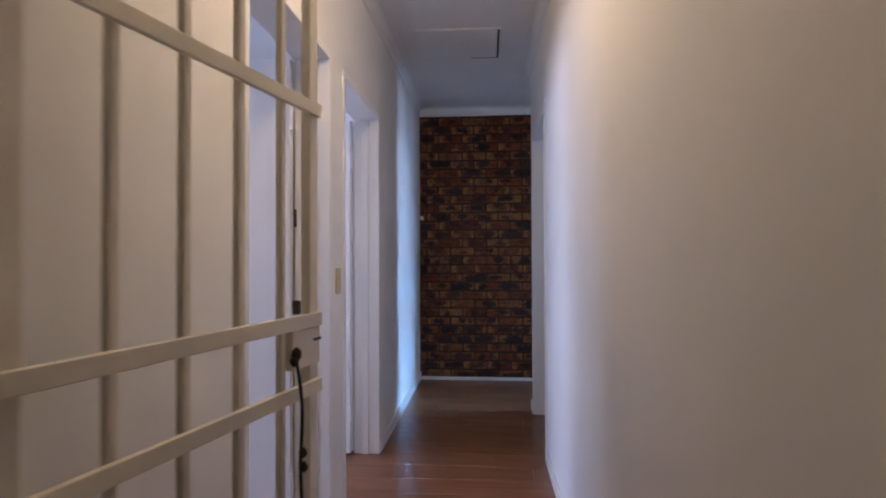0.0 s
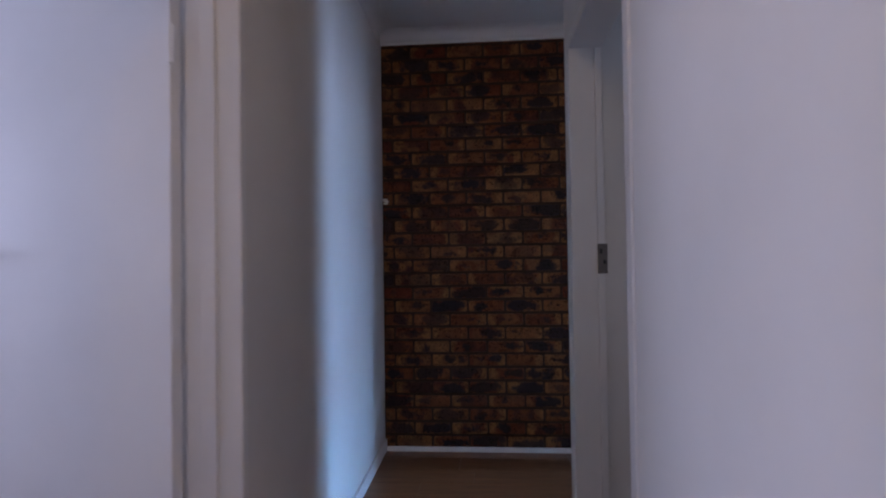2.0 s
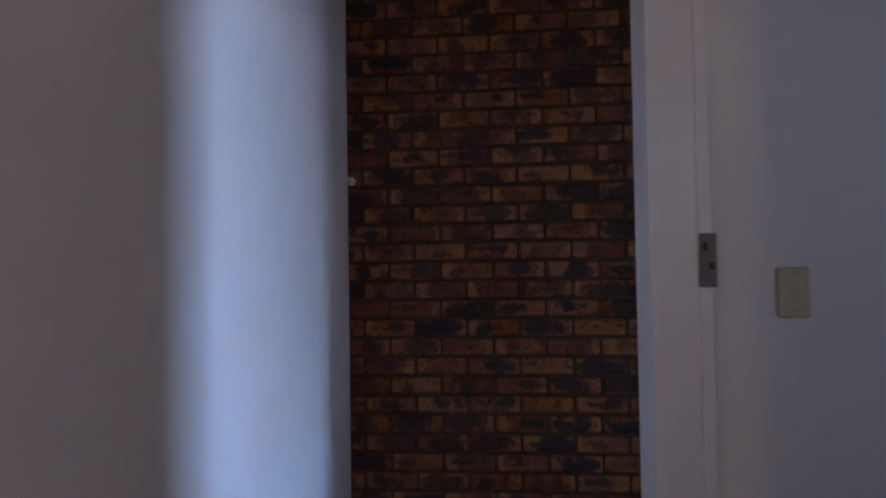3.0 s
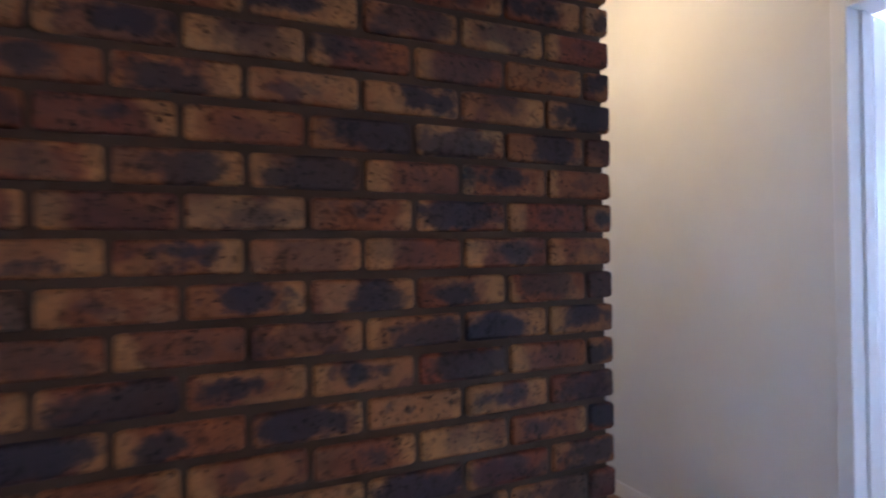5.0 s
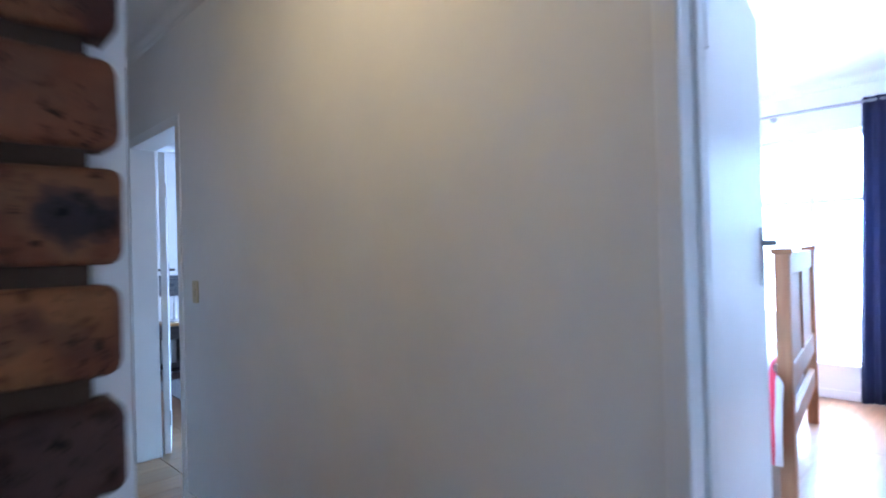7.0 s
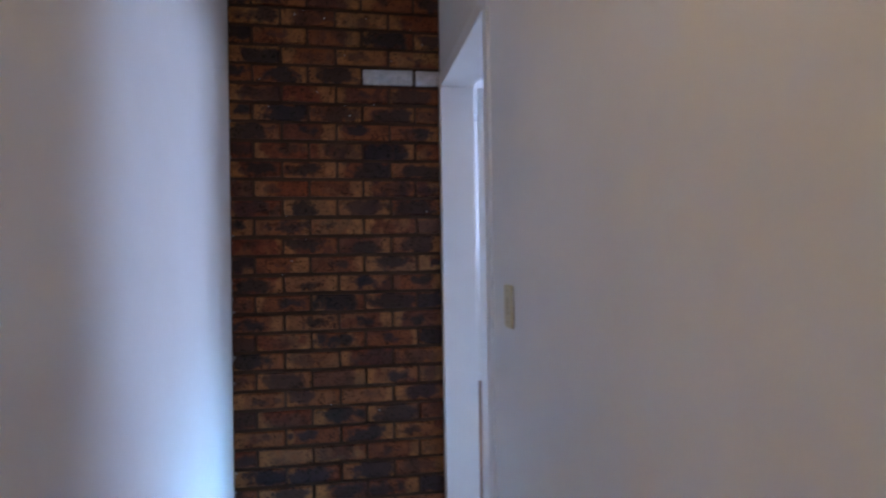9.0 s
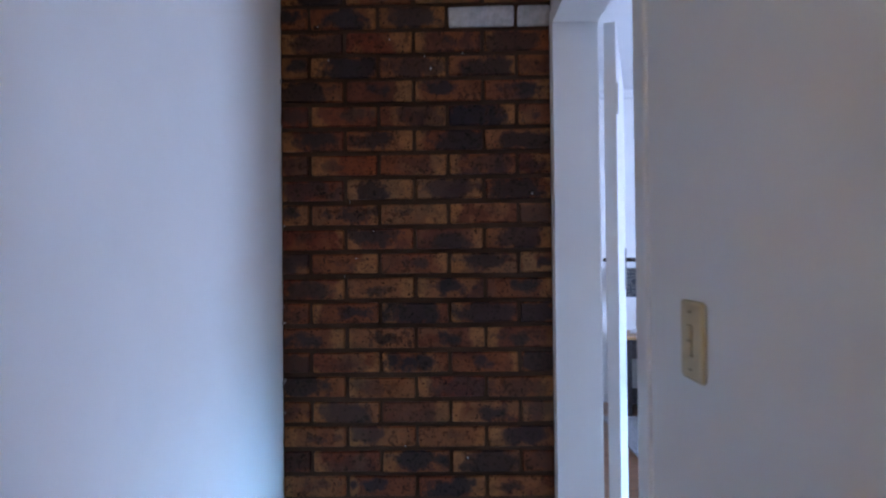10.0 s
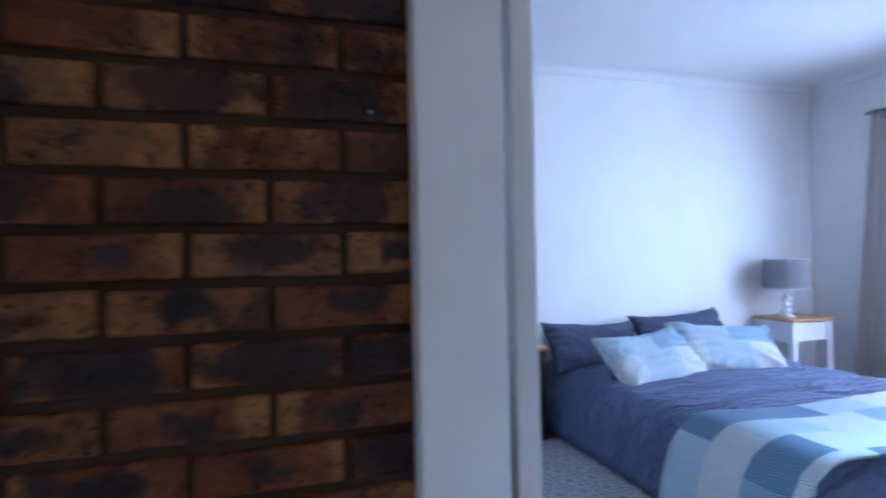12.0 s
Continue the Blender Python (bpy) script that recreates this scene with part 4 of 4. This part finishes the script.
part("base", soft_box(0.03, BX1 - BX0 - 0.03, 0.03, BY1 - BY0 - 0.02, 0.02, 0.26, 0.02, 4, 0.003, 8), PILLOW, bed, smooth=True)
part("mattress", soft_box(0.085, BX1 - BX0 - 0.04, 0.02, BY1 - BY0 - 0.01, 0.26, 0.395, 0.06, 8, 0.004, 10), MATTRESS, bed, smooth=True)


def duvet_mesh():
    """Cover over top and both sides and the foot, with pull creases fanning from the edge."""
    bm = bmesh.new()
    W, L = BX1 - BX0, BY1 - BY0
    sect = [(-0.045, 0.03), (-0.038, 0.1), (-0.026, 0.18), (-0.012, 0.26), (0.006, 0.33), (0.03, 0.385), (0.07, 0.425)]
    sect += [(0.07 + (W - 0.105) * k / 26, 0.445 + 0.012 * math.sin(math.pi * k / 26)) for k in range(1, 26)]
    sect += [(W - 0.035, 0.435), (W, 0.40), (W + 0.018, 0.34), (W + 0.025, 0.26), (W + 0.032, 0.18), (W + 0.045, 0.03)]
    rows = 60
    grid = []
    for j in range(rows + 1):
        v = j / rows
        y = -0.04 + (L + 0.02) * v
        line = []
        for i, (x, z) in enumerate(sect):
            side = z < 0.42
            crease = 0.03 * math.sin(y * 30 + x * 16 + 3 * noise.noise(Vector((x * 2, y * 2, 0)))) * max(0, noise.noise(Vector((x * 2.3 + 4, y * 2.1, 1))) + 0.3)
            fold = 0.016 * math.sin(y * 22 + 2 * noise.noise(Vector((y * 4, z * 3, 5)))) * (0.4 - z) * 2.2 if side else 0
            sgn = -1 if x < W / 2 else 1
            lump = 0.012 * noise.noise(Vector((x * 3.1, y * 3.1, 2)))
            line.append(bm.verts.new((x + sgn * abs(fold) if side else x, y, max(0.02, z + (0 if side else lump + crease)))))
        grid.append(line)
    for a, c in zip(grid, grid[1:]):
        for i in range(len(a) - 1):
            bm.faces.new((a[i], a[i + 1], c[i + 1], c[i]))
    foot = [bm.verts.new((v.co.x, v.co.y - 0.01, 0.03)) for v in grid[0][6:-6]]
    top = grid[0][6:-6]
    for i in range(len(foot) - 1):
        bm.faces.new((top[i], top[i + 1], foot[i + 1], foot[i]))
    bmesh.ops.recalc_face_normals(bm, faces=bm.faces)
    bmesh.ops.solidify(bm, geom=list(bm.faces), thickness=0.012)
    return bm


dd = tagged(part("duvet", duvet_mesh(), DUVET, smooth=True), "denim blue cotton duvet creased over the bed", "duvet")
dd.matrix_world = pose(BX0, BY0, 0)


def cushion(name, label, category, mat, m, w, h, t, seed, group="", fringe=None):
    """A stuffed square cushion: pinched corners, full middle, creased; lies in its own xz plane, thickness along y."""
    bm = bmesh.new()
    n = 40
    for side in (-1, 1):
        grid = []
        for j in range(n + 1):
            row = []
            for i in range(n + 1):
                u, v = i / n * 2 - 1, j / n * 2 - 1
                pinch = 1 - 0.045 * (1 - v * v) * abs(u) ** 3
                pinch2 = 1 - 0.07 * (1 - u * u) * abs(v) ** 3
                full = max(0.0, (1 - abs(u) ** 3.2) * (1 - abs(v) ** 3.2)) ** 0.5
                # creases run in from the seams towards the middle, deepest near the corners
                ang = math.atan2(v, u)
                edge = max(abs(u), abs(v))
                crease = 0.013 * math.sin(ang * 17 + seed + 4 * noise.noise(Vector((u * 1.5 + seed, v * 1.5, side)))) * edge ** 2 * (0.4 + abs(u * v))
                slump = 0.02 * noise.noise(Vector((u * 1.7 + seed, v * 1.7, side * 2)))
                wr = crease + slump + 0.007 * noise.noise(Vector((u * 6 + seed, v * 6, side * 3)))
                sag = -0.035 * (1 - u * u) * max(0, v) + 0.012 * noise.noise(Vector((u * 2 + seed, 5, 0))) * abs(v)
                row.append(bm.verts.new((u * w / 2 * pinch, side * (t / 2 * full + 0.004) + wr * min(1, full * 2), v * h / 2 * pinch2 + sag + wr * 0.5 * full)))
            grid.append(row)
        for a, c in zip(grid, grid[1:]):
            for i in range(n):
                bm.faces.new((a[i], a[i + 1], c[i + 1], c[i]))
    bmesh.ops.remove_doubles(bm, verts=list(bm.verts), dist=0.0095)
    ob = part(name, bm, mat, smooth=True)
    tagged(ob, label, category, group)
    ob.matrix_world = m
    if fringe is not None:
        rng = random.Random(int(seed * 10))
        bm = bmesh.new()
        count = 210
        for k in range(count):
            d = 4 * (k + rng.uniform(-0.3, 0.3)) / count % 4
            side, e = int(d), (d % 1) * 2 - 1
            u, v = ((e, -1), (1, e), (-e, 1), (-1, -e))[side]
            ou, ov = ((0, -1), (1, 0), (0, 1), (-1, 0))[side]
            x = u * w / 2 * (1 - 0.045 * (1 - v * v) * abs(u) ** 3)
            z = v * h / 2 * (1 - 0.07 * (1 - u * u) * abs(v) ** 3) - 0.035 * (1 - u * u) * max(0, v)
            reach, drift = rng.uniform(0.010, 0.022), rng.uniform(-0.008, 0.008)
            a = Vector((x - ou * 0.006, rng.uniform(-0.003, 0.003), z - ov * 0.006))
            tube(bm, a, a + Vector((ou * reach + ov * drift, rng.uniform(-0.008, 0.004), ov * reach + ou * drift - 0.002)), 0.0035, 0.0012, n=5)
        part("fringe", bm, fringe, ob, "white tufted yarn fringe")
    return ob


# woven patch cushion cloth and throw: blocks of pale and mid blue with stitched lines
def patch_material(name, cell):
    m, nodes, links, b = material(name, 0.95)
    tcn = nodes.new("ShaderNodeTexCoord").outputs["UV"]
    sp = nodes.new("ShaderNodeSeparateXYZ")
    links.new(tcn, sp.inputs[0])

    def mth(op, p, q):
        n = nodes.new("ShaderNodeMath")
        n.operation = op
        for i, w in enumerate((p, q)):
            if isinstance(w, (int, float)):
                n.inputs[i].default_value = w
            else:
                links.new(w, n.inputs[i])
        return n.outputs[0]
    row = mth("FLOOR", mth("DIVIDE", sp.outputs[1], cell * 0.62), 0)
    col = mth("FLOOR", mth("ADD", mth("DIVIDE", sp.outputs[0], cell), mth("MULTIPLY", row, 0.37)), 0)
    comb = nodes.new("ShaderNodeCombineXYZ")
    links.new(col, comb.inputs[0])
    links.new(row, comb.inputs[1])
    wn_ = nodes.new("ShaderNodeTexWhiteNoise")
    wn_.noise_dimensions = "2D"
    links.new(comb.outputs[0], wn_.inputs["Vector"])
    r = ramp(nodes, [(0.0, (0.70, 0.72, 0.72)), (0.34, (0.48, 0.61, 0.68)), (0.58, (0.66, 0.69, 0.70)), (0.74, (0.30, 0.45, 0.56)), (0.93, (0.15, 0.26, 0.38))])
    r.color_ramp.interpolation = "CONSTANT"
    links.new(wn_.outputs["Value"], r.inputs[0])
    wave = nodes.new("ShaderNodeTexWave")
    wave.inputs["Scale"].default_value = 30
    wave.inputs["Distortion"].default_value = 6
    wave.inputs["Detail"].default_value = 2
    links.new(tcn, wave.inputs["Vector"])
    mix = nodes.new("ShaderNodeMix")
    mix.data_type, mix.blend_type = "RGBA", "MULTIPLY"
    mix.inputs["Factor"].default_value = 0.34
    links.new(r.outputs[0], mix.inputs["A"])
    links.new(wave.outputs[0], mix.inputs["B"])
    links.new(mix.outputs["Result"], b.inputs["Base Color"])
    bump(nodes, links, wave.outputs[0], b, 0.8, 0.006)
    return m


PATCH = patch_material("patchwork_knit", 0.30)


def box_uv(ob, ax, ay):
    """UVs in metres from two object axes."""
    me = ob.data
    layer = me.uv_layers.new(name="UVMap")
    for lp in me.loops:
        c = me.vertices[lp.vertex_index].co
        layer.data[lp.index].uv = (c[ax], c[ay])


def lean(x, y, z, tilt, turn, roll=0):
    return Matrix.Translation((x, y, z)) @ Matrix.Rotation(radians(turn), 4, "Z") @ Matrix.Rotation(radians(tilt), 4, "X") @ Matrix.Rotation(radians(roll), 4, "Y")


cushion("pillow", "dark slate blue pillow propped against the wall", "pillow", PILLOW, lean(4.595, 12.12, 0.56, -38, 4, 3), 0.77, 0.42, 0.17, 1.0, "pillows on the bed")
cushion("pillow", "dark slate blue pillow propped against the wall", "pillow", PILLOW, lean(5.37, 12.14, 0.59, -34, -3, -3), 0.80, 0.42, 0.17, 7.0, "pillows on the bed")
for cx, cy, cz, tilt, turn, roll, seed in ((4.71, 11.64, 0.545, -44, 9, -3, 3.0), (5.36, 11.70, 0.555, -46, -12, 4, 11.0)):
    cs = cushion("cushion", "pale blue and white patchwork cushion with fringed edge", "cushion", PATCH, lean(cx, cy, cz, tilt, turn, roll), 0.73, 0.43, 0.19, seed, "cushions on the bed", WHITE_CLOTH)
    box_uv(cs, 0, 2)


def throw_mesh():
    bm = bmesh.new()
    W = BX1 - BX0
    uvl = bm.loops.layers.uv.new("UVMap")
    sect = [(-0.135, 0.05), (-0.12, 0.14), (-0.098, 0.24), (-0.065, 0.34), (-0.015, 0.42), (0.06, 0.47)]
    sect += [(0.06 + (W - 0.09) * k / 24, 0.482 + 0.012 * math.sin(math.pi * k / 24)) for k in range(1, 24)]
    sect += [(W - 0.03, 0.475), (W + 0.03, 0.43), (W + 0.07, 0.24)]
    dist = [0.0]
    for p, q in zip(sect, sect[1:]):
        dist.append(dist[-1] + math.hypot(q[0] - p[0], q[1] - p[1]))
    rows = 18
    grid = []
    for j in range(rows + 1):
        y = -0.05 + 0.60 * j / rows
        line = []
        for i, (x, z) in enumerate(sect):
            wv_ = 0.10 * max(0, 1 - (x + 0.135) / 0.45) * j / rows + 0.02 * math.sin(x * 5 + 1.0) + 0.02 * noise.noise(Vector((x * 2, 3, 1)))
            k = 0.011 * noise.noise(Vector((x * 3.1, (y + BY0) * 3.1, 2))) + 0.006 * noise.noise(Vector((x * 9, y * 9, 4)))
            line.append((bm.verts.new((x - (0.012 * math.sin(y * 16) if i < 4 else 0), y + wv_, z + (k if i >= 5 else 0))), dist[i], y))
        grid.append(line)
    for a, c in zip(grid, grid[1:]):
        for i in range(len(a) - 1):
            q = (a[i], a[i + 1], c[i + 1], c[i])
            f = bm.faces.new([e[0] for e in q])
            for lp, e in zip(f.loops, q):
                lp[uvl].uv = (e[1], e[2])
    bmesh.ops.recalc_face_normals(bm, faces=bm.faces)
    bmesh.ops.solidify(bm, geom=list(bm.faces), thickness=0.014)
    return bm


th = tagged(part("throw", throw_mesh(), PATCH, smooth=True), "blue and white patchwork throw laid across the bed", "throw")
th.matrix_world = pose(BX0, 10.13, 0)

curtain("curtain", "pale taupe curtain gathered beside the window", TAUPE, MX - 0.11, 11.36, 11.74, 0.03, 2.3, 6, 0.035, 5.0, 1.15)
rod2 = base("curtain_rod", "thin curtain rod over the bedroom window", "curtain rod")
bm = bmesh.new()
tube(bm, (MX - 0.11, 8.55, 2.28), (MX - 0.11, 11.78, 2.28), 0.0125, n=14)
part("rod", bm, STEEL, rod2, smooth=True)
for y in (8.6, 11.76):
    bm = bmesh.new()
    tube(bm, (MX - 0.11, y, 2.28), (MX, y, 2.28), 0.007, n=10)
    part("bracket", bm, STEEL, rod2)

# ---- floor boards ----
slab = structure("floor", (lambda b_: (box(b_, LX - 0.2, KX + 0.22, -1.72, MY + 0.2, -0.15, -0.0105), b_)[1])(bmesh.new()), MORTAR, "brown wood laminate floor laid in boards", "floor")
PLANK_W, PLANK_L = 0.192, 1.28


def plank_mesh(w, l):
    bm = bmesh.new()
    box(bm, 0, l, 0, w, -0.01, 0.0)
    top = [e for e in bm.edges if all(v.co.z > -0.001 for v in e.verts)]
    bmesh.ops.bevel(bm, geom=top, offset=0.0012, segments=1, affect="EDGES")
    return finish(bm, "plank", LAMINATE)


def lay(x0, x1, y0, y1, seed):
    """Boards along x, in rows, cut at the edges."""
    rng = random.Random(seed)
    cache = {}
    y = y0
    while y < y1 - 0.01:
        w = round(min(PLANK_W, y1 - y), 3)
        x = x0 - rng.random() * PLANK_L * 0.8
        while x < x1 - 0.01:
            a, c = max(x, x0), min(x + PLANK_L, x1)
            if c - a > 0.03:
                key = (w - 0.0008, round(c - a - 0.0008, 3))
                if key not in cache:
                    cache[key] = plank_mesh(*key)
                o = new("plank", cache[key])
                o.location = (a, y, 0)
                o.parent = slab
            x += PLANK_L
        y += PLANK_W


lay(-0.14, XR + 0.12, -1.6, 6.0, 1)
lay(XR + 0.122, XW + 0.13, 2.7, 4.86, 2)
lay(XR + 0.122, XW + 0.13, 5.02, 6.0, 2)
lay(BE, XW + 0.13, 6.002, D2, 3)
lay(XW + 0.132, KX, 4.6, 8.3, 4)
lay(XW + 0.132, MX, 8.42, MY, 5)
bm = bmesh.new()
box(bm, LX, -0.142, -0.1, 5.0, -0.0104, -0.001)
box(bm, XW + 0.132, KX, 3.4, 4.598, -0.0104, -0.001)
part("boards_beyond", bm, LAMINATE, slab)

# ---- brick walls ----
BRICKS = {}


def brick_mesh(w, variant, worn):
    """One face brick about its own centre, arrises worn round, face slightly out of true; front at -y."""
    key = (round(w, 3), variant, worn)
    if key in BRICKS:
        return BRICKS[key]
    rng = random.Random(variant * 101 + int(w * 1000))
    bm = bmesh.new()
    v = box(bm, -w / 2, w / 2, -0.013, 0.03, -0.0345, 0.0345)
    for q in v:
        if q.co.y < 0:
            q.co += Vector((rng.uniform(-0.002, 0.002), rng.uniform(-0.002, 0.002), rng.uniform(-0.002, 0.002)))
    front = [e for e in bm.edges if any(q.co.y < 0 for q in e.verts)]
    bmesh.ops.bevel(bm, geom=front, offset=worn * rng.uniform(0.8, 1.2), segments=4, affect="EDGES", profile=0.5)
    me = finish(bm, "brick", BRICK)
    for p in me.polygons:
        p.use_smooth = True
    BRICKS[key] = me
    return me


def brick_wall(name, label, x0, x1, y, phases, z_first, open_end, pitch, length, worn):
    """Stretcher bond between x0 and x1 on the plane y; phases: a brick edge in the even and the odd courses."""
    bm = bmesh.new()
    box(bm, x0, x1 - (0.02 if open_end else 0), y, y + 0.02, 0, CEIL)
    w = structure(name, bm, MORTAR, label, "wall")
    rng = random.Random(len(name) + int(y * 10))
    course = 0.085
    k = 0
    while True:
        top = z_first + k * course
        if top - 0.073 > CEIL - 0.05:
            break
        e = phases[k % 2] - pitch * 12
        while e < x1:
            a, c = max(e, x0 + 0.002), min(e + length, x1)
            if c - a > 0.022 and e + length > x0:
                me = brick_mesh(c - a, rng.randrange(5), worn)
                o = new("brick", me)
                o.location = ((a + c) / 2, y + rng.uniform(-0.0015, 0.0015), top - 0.0365 + rng.uniform(-0.0012, 0.0012))
                o.rotation_euler = (rng.uniform(-0.004, 0.004), rng.uniform(-0.006, 0.006), rng.uniform(-0.006, 0.006))
                o.parent = w
                yield k, a, o
            e += pitch
        k += 1


for _ in brick_wall("brick_wall_1", "exposed brown and buff face-brick wall with recessed joints", 0.0, BE, D1, (0.0755, 0.193), 0.095, True, 0.2327, 0.2205, 0.0105):
    pass
for k, a, o in brick_wall("brick_wall_2", "exposed brown and buff face-brick wall, two bricks limed white", PL, XW, D2, (1.808, 1.931), 0.084, False, 0.2390, 0.2270, 0.0075):
    if k == 24 and a > 2.2:
        o.data = o.data.copy()
        o.data.materials[0] = WHITE_BRICK
        o["label"] = "brick smeared with white paint"

# flecks of plaster and paint left on the second brick wall and along its edge
rng = random.Random(12)
bm = bmesh.new()
for k in range(46):
    at_edge = k < 24
    fx = PL + rng.uniform(0.001, 0.012) if at_edge else rng.uniform(PL + 0.05, XW - 0.05)
    fz = rng.uniform(0.2, 2.5) if at_edge or k > 34 else rng.uniform(1.9, 2.35)
    r = rng.uniform(0.002, 0.006) if at_edge else rng.uniform(0.0015, 0.004)
    bmesh.ops.create_icosphere(bm, subdivisions=1, radius=r, matrix=Matrix.Translation((fx, D2 - 0.0145, fz)) @ Matrix.Diagonal((rng.uniform(0.6, 1.2), 0.35, rng.uniform(0.6, 1.8), 1)))
tagged(part("paint_flecks", bm, WHITE_BRICK), "white flecks of plaster and paint stuck to the brick", "paint flecks", kind="stuff")
